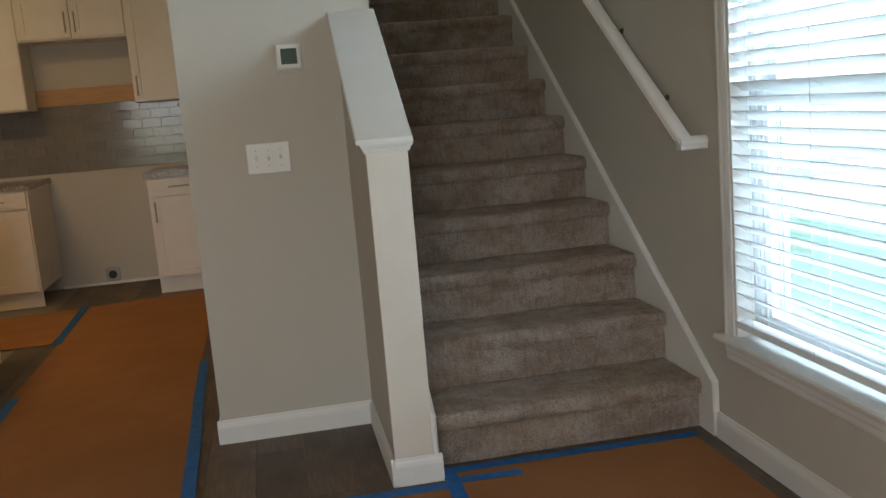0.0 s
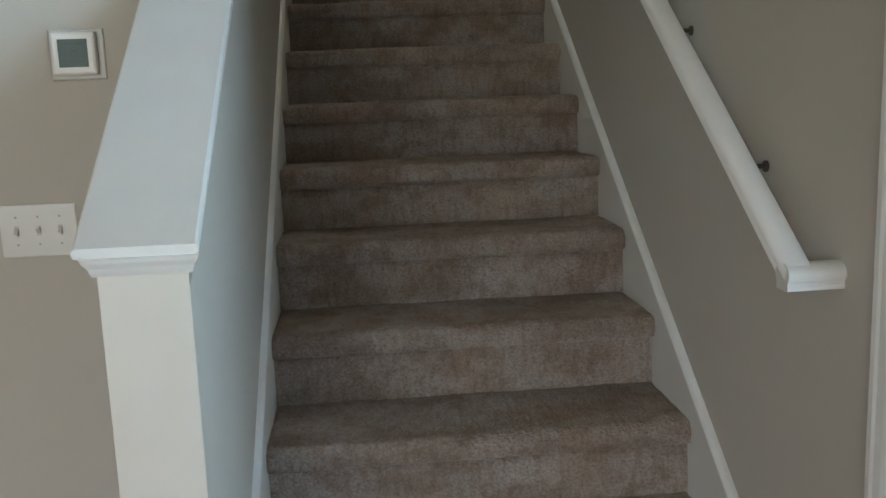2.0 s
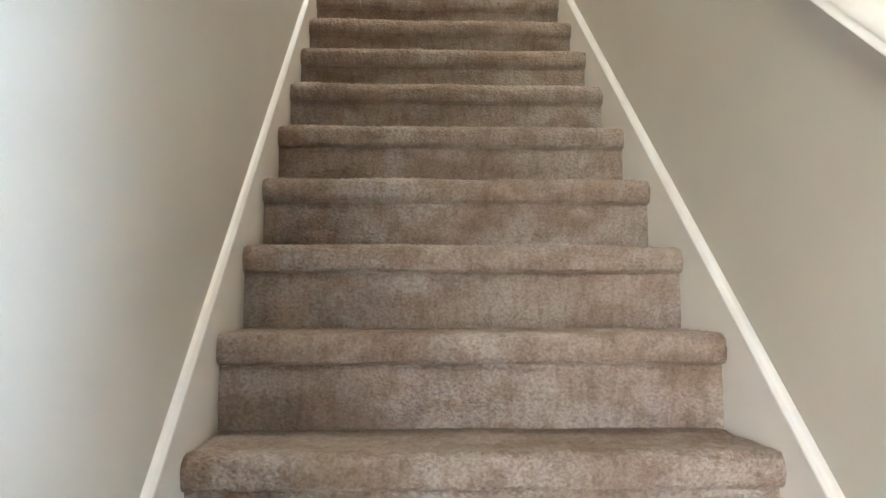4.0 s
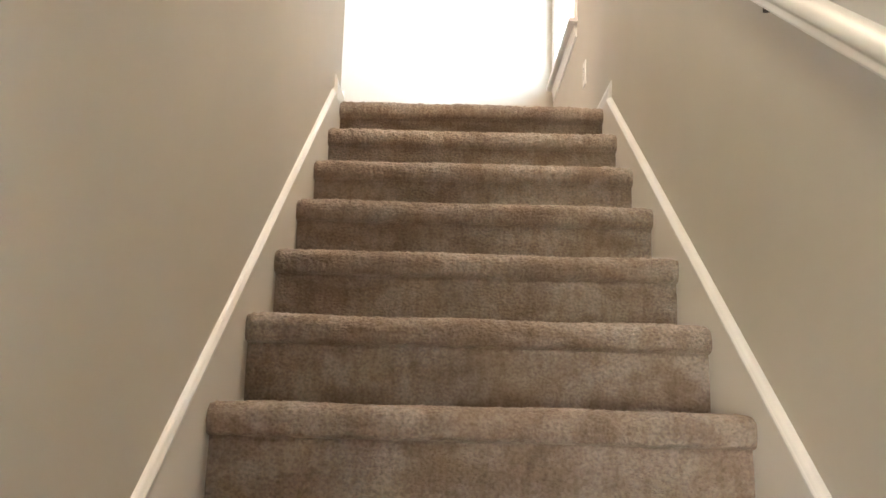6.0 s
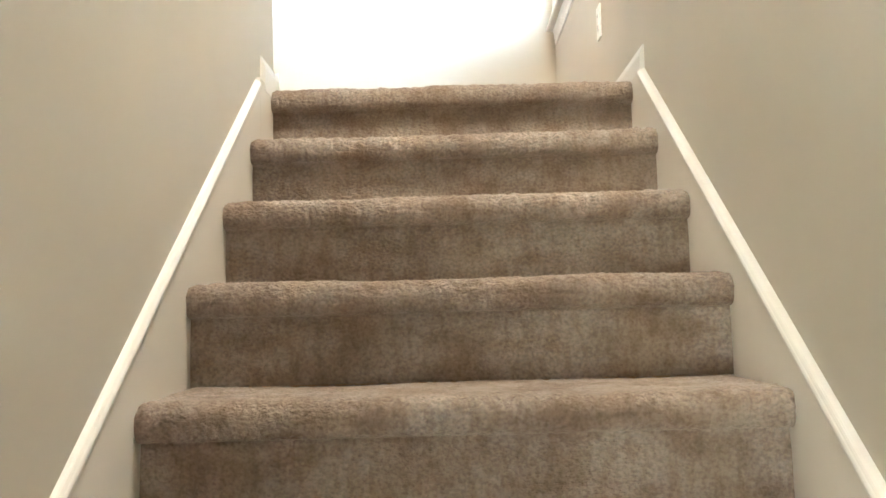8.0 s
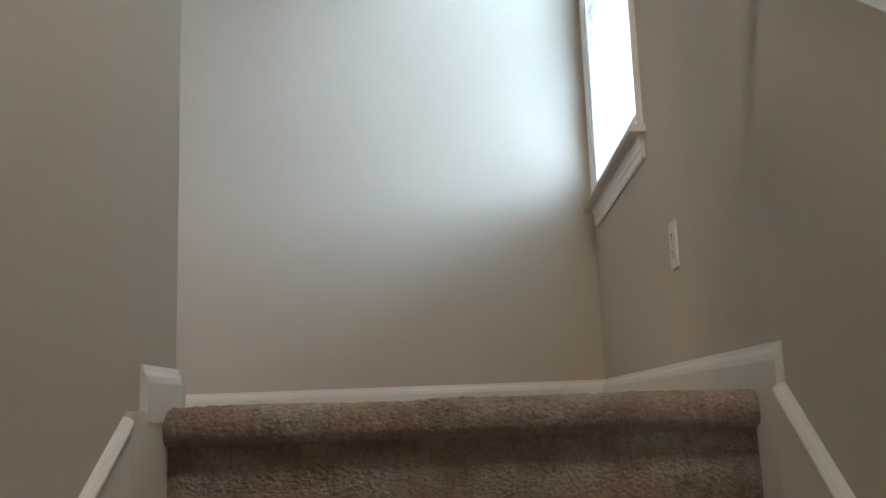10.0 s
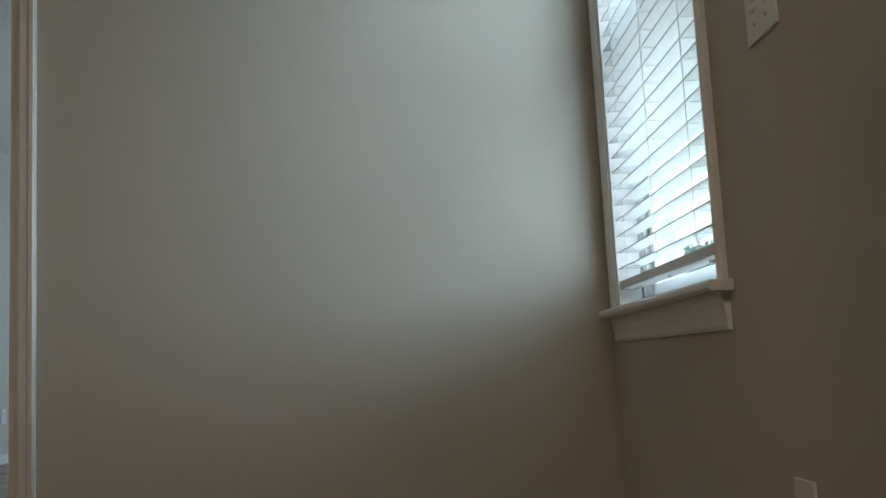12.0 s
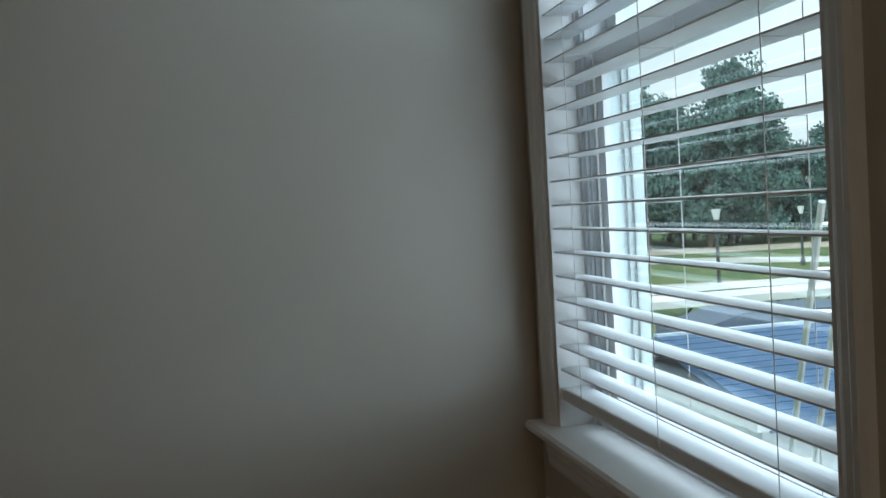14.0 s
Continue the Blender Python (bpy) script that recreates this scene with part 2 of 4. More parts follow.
def boxes(*items, bevel=0.0):
    bm = bmesh.new()
    for it in items:
        add_box(bm, *it, bevel=bevel)
    return bm


def prism(pts, a, b, axis="x", bevel=0.0):
    """A flat outline drawn through the thickness from a to b. For x the outline is (y, z), for y (x, z), for z (x, y)."""
    put = {"x": lambda u, v, w: (w, u, v), "y": lambda u, v, w: (u, w, v), "z": lambda u, v, w: (u, v, w)}[axis]
    bm = bmesh.new()
    lo = [bm.verts.new(put(u, v, a)) for u, v in pts]
    hi = [bm.verts.new(put(u, v, b)) for u, v in pts]
    n = len(pts)
    bm.faces.new(lo)
    bm.faces.new(hi[::-1])
    for i in range(n):
        bm.faces.new((lo[i], hi[i], hi[(i + 1) % n], lo[(i + 1) % n]))
    bmesh.ops.recalc_face_normals(bm, faces=bm.faces)
    if bevel:
        bmesh.ops.bevel(bm, geom=list(bm.edges), offset=bevel, segments=2, profile=0.6, affect="EDGES")
    return bm


def sweep(profile, path, closed=False):
    """A profile of (side, up) carried along a path of (place, side direction, up direction)."""
    bm = bmesh.new()
    rings = []
    for place, side, up in path:
        rings.append([bm.verts.new(Vector(place) + Vector(side) * u + Vector(up) * v) for u, v in profile])
    n = len(profile)
    for r0, r1 in zip(rings, rings[1:]):
        for i in range(n):
            bm.faces.new((r0[i], r0[(i + 1) % n], r1[(i + 1) % n], r1[i]))
    bm.faces.new(rings[0])
    bm.faces.new(rings[-1][::-1])
    bmesh.ops.recalc_face_normals(bm, faces=bm.faces)
    return bm


def tube(bm, a, b, r0, r1=None, seg=10):
    a, b = Vector(a), Vector(b)
    d = (b - a)
    m = Matrix.Translation((a + b) / 2) @ d.to_track_quat("Z", "Y").to_matrix().to_4x4()
    bmesh.ops.create_cone(bm, cap_ends=True, segments=seg, radius1=r0, radius2=r0 if r1 is None else r1, depth=d.length, matrix=m)
    return bm


def part(name, bm, material, parent=None, label="", smooth=False):
    me = bpy.data.meshes.new(name)
    bm.to_mesh(me)
    bm.free()
    me.materials.append(material)
    if smooth:
        for p in me.polygons:
            p.use_smooth = True
    ob = new(name, me)
    ob.parent = parent
    return tagged(ob, label)


def empty(name, place, label, category, group=""):
    ob = new(name)
    ob.location = place
    ob.empty_display_size = 0.1
    return tagged(ob, label, category, group)


def under(name, bm, material, parent, label="", smooth=False):
    """A part whose mesh is drawn in world places, under a thing that stands elsewhere."""
    bm.transform(Matrix.Translation(-parent.matrix_world.translation) if parent.parent is None else Matrix.Identity(4))
    return part(name, bm, material, parent, label, smooth)


def thing(name, place, label, category, group=""):
    ob = empty(name, place, label, category, group)
    ob.matrix_world = Matrix.Translation(place)
    return ob


def shell(name, bm, material, label="", smooth=False):
    return tagged(part(name, bm, material, None, label, smooth), kind="structure")


# ---- walls, floors and ceilings ----
W1 = (-1.165, -0.232, 0.403, 2.12)      # opening of the room window: y0, y1, z0, z1
W2 = (5.071, 5.947, UP + 0.723, UP + 2.10)
TH = 0.16
XO = WR + TH
shell("wall_east", boxes(
    (WR, XO, -5.2, W1[0], -0.02, H2), (WR, XO, W1[0], W1[1], -0.02, W1[2] - 0.021), (WR, XO, W1[0], W1[1], W1[3], H2),
    (WR, XO, W1[1], W2[0], -0.02, H2), (WR, XO, W2[0], W2[1], -0.02, W2[2] - 0.021), (WR, XO, W2[0], W2[1], W2[3], H2),
    (WR, XO, W2[1], YF + 0.12, -0.02, H2)), PAINT, "greige painted wall with the windows")
shell("wall_switches", boxes((-0.750, WL, YW, YW + 0.12, 0, H1)), PAINT, "greige painted wall with a thermostat and switches")
shell("wall_stair_side", boxes((WL - 0.136, WL, YW + 0.12, YE, 0, H2), (WL - 0.136, WL, YW, YW + 0.12, H1, H2)), PAINT, "greige painted stair wall")
shell("wall_closet", boxes((-0.750, -0.655, YW + 0.12, 4.77, 0, H1)), PAINT, "greige painted wall beside the kitchen")
shell("half_wall", prism([(-0.085, 0), (-0.085, 1.098), (YW, 1.098 + SLOPE * (YW + 0.085)), (YW, 0)], WL - 0.136, WL, "x"), PAINT,
      "greige painted half wall beside the lowest steps")
shell("wall_kitchen_back", boxes((-5.6, -0.655, 4.77, 4.89, 0, H1)), PAINT)
shell("wall_west", boxes((-5.72, -5.6, -5.2, 4.87, 0, H1)), PAINT)
# unseen wall, its opening assumed behind the front fill
shell("wall_south", boxes((-5.72, -2.9, -5.32, -5.2, 0, H1), (-0.3, XO, -5.32, -5.2, 0, H1), (-2.9, -0.3, -5.32, -5.2, 0, 0.5), (-2.9, -0.3, -5.32, -5.2, 2.3, H1)), PAINT)
shell("ceiling_lower", boxes((-5.72, WR, -5.32, YW, H1, H1 + 0.25), (-5.72, WL - 0.136, YW, 4.87, H1, H1 + 0.25)), CEIL)
shell("wall_stairwell_front", boxes((WL, WR, YW - 0.12, YW, H1 + 0.25, H2)), PAINT)
shell("floor_base", boxes((-5.72, XO, -5.32, 4.87, -0.3, -0.006)), GROUT)
# upper floor
X2 = -0.678
shell("floor_upper", boxes((-4.2, WL - 0.01, YE - 0.12, YF, UP - 0.25, UP - 0.001), (WL - 0.01, WR, 4.212, YF, UP - 0.25, UP - 0.001), (-4.2, WL - 0.136, YE - 1.2, YE - 0.12, UP - 0.25, UP - 0.001),
                           (-2.8, 0.6, YF, 13.2, UP - 0.25, UP - 0.001)), CARPET, "taupe carpet")
shell("wall_landing", boxes((X2, WR, YF, YF + 0.12, UP - 0.2, H2), (X2 - 0.81, X2, YF, YF + 0.12, UP + 2.05, H2), (-4.2, X2 - 0.81, YF, YF + 0.12, UP - 0.2, H2)), PAINT,
      "greige painted landing wall")
shell("wall_hall_end", boxes((-4.32, -4.2, YE - 1.2, YF + 0.12, UP - 0.2, H2)), PAINT)
shell("wall_hall_side", boxes((-4.2, WL - 0.136, YE - 1.32, YE - 1.2, UP - 0.2, H2)), PAINT)
shell("wall_bedroom_back", boxes((-2.92, 0.72, 13.2, 13.32, UP - 0.2, H2)), BLUEPAINT)
shell("wall_bedroom_west", boxes((-2.92, -2.8, YF + 0.12, 13.2, UP - 0.2, H2)), BLUEPAINT)
# this wall's opening is assumed, cut to let the bedroom fill through
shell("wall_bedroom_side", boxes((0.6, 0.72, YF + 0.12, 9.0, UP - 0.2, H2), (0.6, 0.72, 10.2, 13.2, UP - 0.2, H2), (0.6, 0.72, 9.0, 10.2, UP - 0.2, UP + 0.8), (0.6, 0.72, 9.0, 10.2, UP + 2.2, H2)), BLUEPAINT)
shell("wall_bedroom_corner", boxes((-2.8, -1.64, 7.69, 7.81, UP - 0.2, H2)), PAINT)
shell("ceiling_upper", boxes((-4.32, WR, YW - 0.12, 13.32, H2, H2 + 0.15)), CEIL)


# ---- baseboards ----
BASE = [(0, 0), (0.014, 0), (0.014, 0.006), (0.013, 0.066), (0.010, 0.078), (0.006, 0.086), (0.004, 0.095), (0, 0.095)]


def baseboard(a, b, side, z=0.0, name="baseboard"):
    """A moulded board from a to b on a wall whose face looks to side."""
    s = (*side, 0)
    shell(name, sweep(BASE, [((a[0], a[1], z), s, (0, 0, 1)), ((b[0], b[1], z), s, (0, 0, 1))]), TRIM, "white painted baseboard with a moulded top edge")


baseboard((WR, -5.2), (WR, -0.10), (-1, 0))
baseboard((-0.764, YW), (WL - 0.136, YW), (0, -1))
baseboard((WL - 0.136, YW), (WL - 0.136, -0.099), (-1, 0))
baseboard((WL - 0.15, -0.085), (0.014, -0.085), (0, -1))
baseboard((-0.750, YW), (-0.750, 4.05), (-1, 0))
baseboard((X2 + 0.06, YF), (WR, YF), (0, -1), UP - 0.022)
baseboard((WR, 4.085), (WR, YF - 0.014), (-1, 0), UP - 0.022)
baseboard((WL, 4.092), (WL, YE + 0.014), (1, 0), UP - 0.022)
baseboard((WL + 0.014, YE), (WL - 0.15, YE), (0, 1), UP - 0.022)
baseboard((-2.8, 7.69), (-1.626, 7.69), (0, -1), UP - 0.022)
baseboard((-1.64, 7.676), (-1.64, 7.81), (1, 0), UP - 0.022)
shell("trim", boxes((-2.18, -1.35, 4.755, 4.769, 0, 0.022), bevel=0.003), TRIM, "low white shoe strip at the floor")
baseboard((-2.8, YF + 0.12), (-2.8, 13.2), (1, 0), UP - 0.022)


# ---- stair ----
def skirt(name, x_wall, x_face, y_top, z0):
    """A stepped stair's side board with its cap moulding."""
    out = [(-0.085, 0.0), (-0.085, z0), (y_top, z0 + CAP * (y_top + 0.085)), (y_top, UP - 0.2), (y_top - 0.1, UP - 0.6), (0.3, 0.0)]
    shell(name, prism(out, x_wall, x_face, "x"), SKIRT, "pale greige painted stair skirt board")
    sgn = 1 if x_face > x_wall else -1
    prof = [(0.0, -0.008), (0.0022, -0.0075), (0.0035, -0.005), (0.0042, -0.001), (0.0038, 0.002), (0.0022, 0.0045), (0.0005, 0.0060), (-0.001, 0.0078), (-0.003, 0.0098), (-0.006, 0.0115), (-0.010, 0.0125), (-0.014, 0.013), (-0.0165, 0.013), (-0.0165, -0.006)]
    a, b = Vector((x_face, -0.085, z0)), Vector((x_face, y_top, z0 + CAP * (y_top + 0.085)))
    run = (b - a).normalized()
    upv = Vector((0, -run.z, run.y))
    mid = Vector((0, -math.sin(math.atan(SLOPE) / 2 + math.pi / 4), math.cos(math.atan(SLOPE) / 2 + math.pi / 4))) * 1.06
    path = [(Vector((x_face, -0.085, 0.095)), (sgn, 0, 0), Vector((0, -1, 0))), (a, (sgn, 0, 0), mid), (b, (sgn, 0, 0), upv)]
    shell("trim", sweep(prof, path), TRIM, "white painted skirt cap moulding")


skirt("stair_skirt", WR, SR, 4.09, 0.199)
skirt("stair_skirt", WL, SL, 4.03, 0.224)
shell("stair_skirt", boxes((WL, SL, 4.031, 4.21, UP - 0.5, UP - 0.002), (SR, WR, 4.091, 4.21, UP - 0.5, UP - 0.002)), SKIRT, "pale greige painted stair skirt board")


def carpet_step(k):
    """One carpeted step: riser, round nose and tread, with an uneven pile."""
    nx = 250
    y0, z0 = (k - 1) * RUN, (k - 1) * RISE
    prof = [(0.030, 0.0), (0.0295, 0.012), (0.029, 0.024), (0.029, 0.036), (0.029, 0.048), (0.030, 0.060), (0.030, 0.072), (0.031, 0.084), (0.032, 0.096), (0.033, 0.108),
            (0.034, 0.120), (0.035, 0.1265), (0.022, 0.1285), (0.009, 0.1315), (0.003, 0.138), (0.0008, 0.147), (0.0, 0.156), (0.0, 0.164), (0.002, 0.172), (0.006, 0.179),
            (0.012, 0.185), (0.020, 0.189), (0.030, 0.1905), (0.045, 0.191)]
    depth = RUN + 0.035 if k < STEPS else 0.16
    prof += [(0.045 + (depth - 0.045) * i / 14, 0.190) for i in range(1, 15)]
    verts, faces = [], []
    rnd = Vector((k * 3.1, k * 7.7, 0))
    for i in range(nx + 1):
        x = SL + (SR - SL) * i / nx
        edge = min(1.0, min(i, nx - i) / 3)
        for j, (u, v) in enumerate(prof):
            soft = noise.noise(Vector((x * 5, v * 6 + u * 4, k * 1.7))) * 0.0045
            fine = noise.noise(Vector((x * 75, v * 75 + u * 75, k * 5.1))) * 0.0030 + noise.noise(Vector((x * 150, (v + u) * 150, k))) * 0.0024
            fine *= (1.35 if u < 0.03 else 1.0) if v > 0.135 else 0.6
            h = (soft + fine)
            nose = 0.130 <= v <= 0.1905 and u < 0.046
            du = -h if v < 0.189 else 0.0
            dv = h if v > 0.16 else 0.0
            if nose:
                du += 0.004 * (1 - edge)
            verts.append((x, y0 + u + du, z0 + v + dv - 0.004 * (1 - edge) * (v > 0.16)))
    m = len(prof)
    for i in range(nx):
        for j in range(m - 1):
            a = i * m + j
            faces.append((a, a + m, a + m + 1, a + 1))
    me = bpy.data.meshes.new("carpet_step")
    me.from_pydata(verts, [], faces)
    me.materials.append(CARPET)
    for p in me.polygons:
        p.use_smooth = True
    return me


stair = thing("staircase", (0.5, 0, 0), "straight enclosed stair with sixteen steps covered in taupe cut pile carpet", "stairs")
for k in range(1, STEPS + 1):
    ob = new("carpet_step", carpet_step(k))
    ob.parent = stair
    ob.location = (-0.5, 0, 0)
bm = prism([(0.04, 0.0)] + [p for k in range(STEPS) for p in ((k * RUN + 0.04, (k + 1) * RISE - 0.012), ((k + 1) * RUN + 0.04, (k + 1) * RISE - 0.012))][:-1]
           + [(15 * RUN + 0.1, UP - 0.012), (15 * RUN + 0.1, UP - 0.25), (0.5, 0.0)], SL + 0.001, SR - 0.001, "x")
under("carriage", bm, WOOD, stair)

# cap on the half wall
capt = thing("half_wall_cap", (-0.09, -0.09, 1.1), "white painted sloping wall cap with a moulded edge below it", "wall cap")
ca, cb = Vector((-0.086, -0.098, 1.150)), Vector((-0.086, YW, 1.150 + SLOPE * (YW + 0.098)))
ux = Vector((0, -math.sin(math.atan(SLOPE)), math.cos(math.atan(SLOPE))))
top = [(-0.091, 0.001), (-0.089, -0.001), (0.089, -0.001), (0.091, 0.001), (0.0925, 0.006), (0.091, 0.011), (0.087, 0.0145), (-0.087, 0.0145), (-0.091, 0.011), (-0.0925, 0.006)]
under("cap_board", sweep(top, [(ca, (1, 0, 0), (0, 0, 1.0)), (cb, (1, 0, 0), (0, 0, 1.22))]), TRIM, capt)
crown = [(0.0, 0.0), (0.005, -0.001), (0.008, 0.005), (0.010, 0.012), (0.016, 0.020), (0.019, 0.028), (0.0, 0.028)]
xa, xb, yf = WL - 0.136, WL, -0.085
zb = 1.121
bm = sweep([(u, v) for u, v in crown], [((xa, YW, zb + SLOPE * (YW - yf)), (-1, 0, 0), (0, 0, 1)), ((xa, yf, zb), (-1.0, -1.0, 0), (0, 0, 1)),
                                        ((xb, yf, zb), (1.0, -1.0, 0), (0, 0, 1)), ((xb, YW, zb + SLOPE * (YW - yf)), (1, 0, 0), (0, 0, 1))])
under("crown_moulding", bm, TRIM, capt)

shell("trim", boxes((WL - 0.135, WL - 0.001, -0.0885, -0.0852, 0.0955, 1.121), bevel=0.001), CREAM, "white painted end board of the half wall")

# handrail
rail = thing("handrail", (0.93, 0, 1.0), "white painted wooden handrail on small dark metal wall brackets", "handrail")
rp = [(-0.017, 0.0), (0.017, 0.0), (0.0200, 0.0015), (0.0205, 0.006), (0.0195, 0.0095), (0.0198, 0.012)]
rp += [(0.0005 + 0.0245 * math.cos(a), 0.026 + 0.019 * math.sin(a)) for a in [radians(d) for d in range(-40, 91, 13)]]
rp += [(-x, z) for x, z in reversed(rp[2:])]
RX, RY0, RZ0 = 0.949, -0.058, 1.032
RY1, RS = 4.0, 0.673
run = Vector((0, math.cos(math.atan(SLOPE)), math.sin(math.atan(SLOPE))))
under("rail_bar", sweep(rp, [((RX, RY0 - 0.006, RZ0 - 0.002), (1, 0, 0), (0, -0.2, 1.1)), ((RX, RY1, RZ0 + RS * (RY1 - RY0)), (1, 0, 0), ux)]), TRIM, rail, smooth=True)
for yy, zz in ((RY0, RZ0), (RY1, RZ0 + RS * (RY1 - RY0))):
    under("rail_return", sweep(rp, [((RX - 0.0225, yy, zz), (0, 1, 0), (0, 0, 1)), ((WR, yy, zz), (0, 1, 0), (0, 0, 1))]), TRIM, rail)
for yb in (0.22, 0.63, 1.43, 2.24, 3.10):
    z = RZ0 + RS * (yb - RY0)
    bm = bmesh.new()
    tube(bm, (WR - 0.001, yb, z - 0.012), (WR - 0.006, yb, z - 0.012), 0.011, seg=18)
    tube(bm, (WR - 0.005, yb, z - 0.012), (RX + 0.004, yb, z - 0.010), 0.005)
    tube(bm, (RX + 0.004, yb, z - 0.015), (RX + 0.004, yb, z + 0.010), 0.006, seg=12)
    under("bracket", bm, BRONZE, rail, "dark metal rail bracket")


# ---- windows with blinds ----
def window(name, W, tilt, gap, wand, cw):
    y0, y1, z0, z1 = W
    casing = [(0, 0), (cw, 0), (cw, 0.010), (cw - 0.006, 0.016), (cw - 0.016, 0.015), (cw - 0.022, 0.012), (0.012, 0.010), (0.006, 0.008), (0, 0.006)]
    w = tagged(new(name), "white framed window with a moulded casing and a sill", "window", kind="structure")
    w.location = (WR, (y0 + y1) / 2, z0)
    w.matrix_world = Matrix.Translation(w.location)
    X = Vector((-1, 0, 0))
    side = lambda s: (0, s, 0)
    for yy, s in ((y0, -1), (y1, 1)):
        under("window_casing", sweep(casing, [((WR, yy, z0), side(s), X), ((WR, yy, z1 + 0.0), (0, s, 0.0), X), ((WR, yy, z1 + 0.001), (0, s, 1), X)]), TRIM, w)
    under("window_casing", sweep(casing, [((WR, y0, z1), (0, -1, 1), X), ((WR, y1, z1), (0, 1, 1), X)]), TRIM, w)
    st = [(0.0, 0), (-0.040, 0), (-0.046, 0.006), (-0.046, 0.014), (-0.040, 0.020), (0.12, 0.020), (0.12, 0)]
    bm = sweep(st[:], [((WR, y0 - cw - 0.024, z0 - 0.020), (1, 0, 0), (0, 0, 1)), ((WR, y1 + cw + 0.024, z0 - 0.020), (1, 0, 0), (0, 0, 1))])
    under("window_sill", bm, TRIM, w, "white sill board")
    ap = [(0, 0), (-0.006, 0.0), (-0.009, 0.008), (-0.009, 0.024), (-0.012, 0.031), (-0.012, 0.045), (-0.016, 0.057), (-0.017, 0.069), (0, 0.069)]
    under("apron", sweep(ap, [((WR, y0 - cw, z0 - 0.089), (1, 0, 0), (0, 0, 1)), ((WR, y1 + cw, z0 - 0.089), (1, 0, 0), (0, 0, 1))]), TRIM, w, "white moulded apron board")
    # jamb liner and vinyl frame
    xf = WR + 0.075
    t = 0.014
    under("jamb", boxes((WR - 0.001, XO + 0.01, y0, y0 + t, z0, z1), (WR - 0.001, XO + 0.01, y1 - t, y1, z0, z1), (WR - 0.001, XO + 0.01, y0 + t, y1 - t, z1 - t, z1)), TRIM, w)
    f, f0 = 0.030, wand and 0.030 or 0.012
    fb = 0.035 if wand else 0.016
    zm = (z0 + z1) / 2 - (0.058 if wand else 0)
    yi0, yi1, zi0, zi1 = y0 + t, y1 - t, z0, z1 - t
    under("window_frame", boxes(
        (xf, XO + 0.02, yi0, yi0 + f0, zi0, zi1), (xf, XO + 0.02, yi1 - f, yi1, zi0, zi1),
        (xf, XO + 0.02, yi0 + f0, yi1 - f, zi0, zi0 + fb), (xf, XO + 0.02, yi0 + f0, yi1 - f, zi1 - f, zi1),
        (xf - 0.010, xf, yi0, yi0 + 0.012, zi0, zi1), (xf - 0.010, xf, yi1 - 0.012, yi1, zi0, zi1),
        (xf - 0.006, xf, yi1 - 0.023, yi1 - 0.020, zi0, zi1)), VINYL, w)
    under("weather_strip", boxes((xf + 0.002, xf + 0.014, yi0 + f0 + 0.0001, yi0 + f0 + 0.0019, zi0 + 0.036, zm), (xf + 0.006, xf + 0.0119, yi0 + f0 + 0.010, yi0 + f0 + 0.014, zi0 + 0.04, zm),
                                 (xf + 0.006, xf + 0.0119, yi1 - f - 0.014, yi1 - f - 0.010, zi0 + 0.04, zm)), SLOT, w, "grey weather strip")
    under("screen_track", boxes(*[(x, x + 0.004, yy - g, yy + g, zi0 + 0.036, zi1 - f) for x in (xf + 0.050, xf + 0.066, xf + 0.080) for yy, g in ((yi0 + f0 + 0.004, 0.0038), (yi1 - f - 0.004, 0.0038))]), SLOT, w, "grey screen track")
    for lo, hi, xs in ((zi0 + fb + 0.001, zm + 0.02, xf + 0.012), (zm - 0.02, zi1 - f - 0.001, xf + 0.045)):
        s, s0 = 0.042, wand and 0.042 or 0.026
        a0, a1 = yi0 + f0 + 0.002, yi1 - f - 0.002
        sash = tagged(new("sash"))
        sash.parent = w
        bm = boxes((xs, xs + 0.026, a0, a0 + s0, lo, hi), (xs, xs + 0.026, a1 - s, a1, lo, hi), (xs, xs + 0.026, a0 + s0, a1 - s, lo, lo + s), (xs, xs + 0.026, a0 + s0, a1 - s, hi - s, hi))
        bm.transform(Matrix.Translation(-Vector(w.location)))
        part("sash_frame", bm, VINYL, sash)
        bm = boxes((xs + 0.010, xs + 0.014, a0 + s0 - 0.004, a1 - s + 0.004, lo + s - 0.004, hi - s + 0.004))
        bm.transform(Matrix.Translation(-Vector(w.location)))
        pane = part("pane", bm, GLASS, sash)
        pane.visible_shadow = False
    # dark strip in place of the shade on the upper sash
    under("weather_strip", boxes((xf + 0.014, xf + 0.036, yi0 + f0 + 0.045, yi1 - f - 0.045, zm + 0.0205, zm + 0.032)), SHADE_STRIP, w, "dark teal strip for the shade above the meeting rail")
    # blind
    xb = WR + (0.021 if wand else 0.029)
    bl = thing("venetian_blind", (xb, (y0 + y1) / 2, z0 + gap),
               "white slatted blind inside a window, slats " + ("tilted half open" if tilt > 10 else "level and open"), "window blind")
    b0, b1 = y0 + t + 0.002, y1 - t - 0.002
    under("head_rail", boxes((xb - 0.028, xb + 0.028, b0, b1, z1 - t - 0.05, z1 - t - 0.002), bevel=0.002), SLAT, bl)
    under("bottom_rail", boxes((xb - 0.026, xb + 0.026, b0, b1, z0 + gap, z0 + gap + 0.024), bevel=0.004), SLAT, bl)
    bm = bmesh.new()
    h, tk, sl = 0.025, 0.0013, b1 - b0
    pitch = 0.0460 if wand else 0.0445
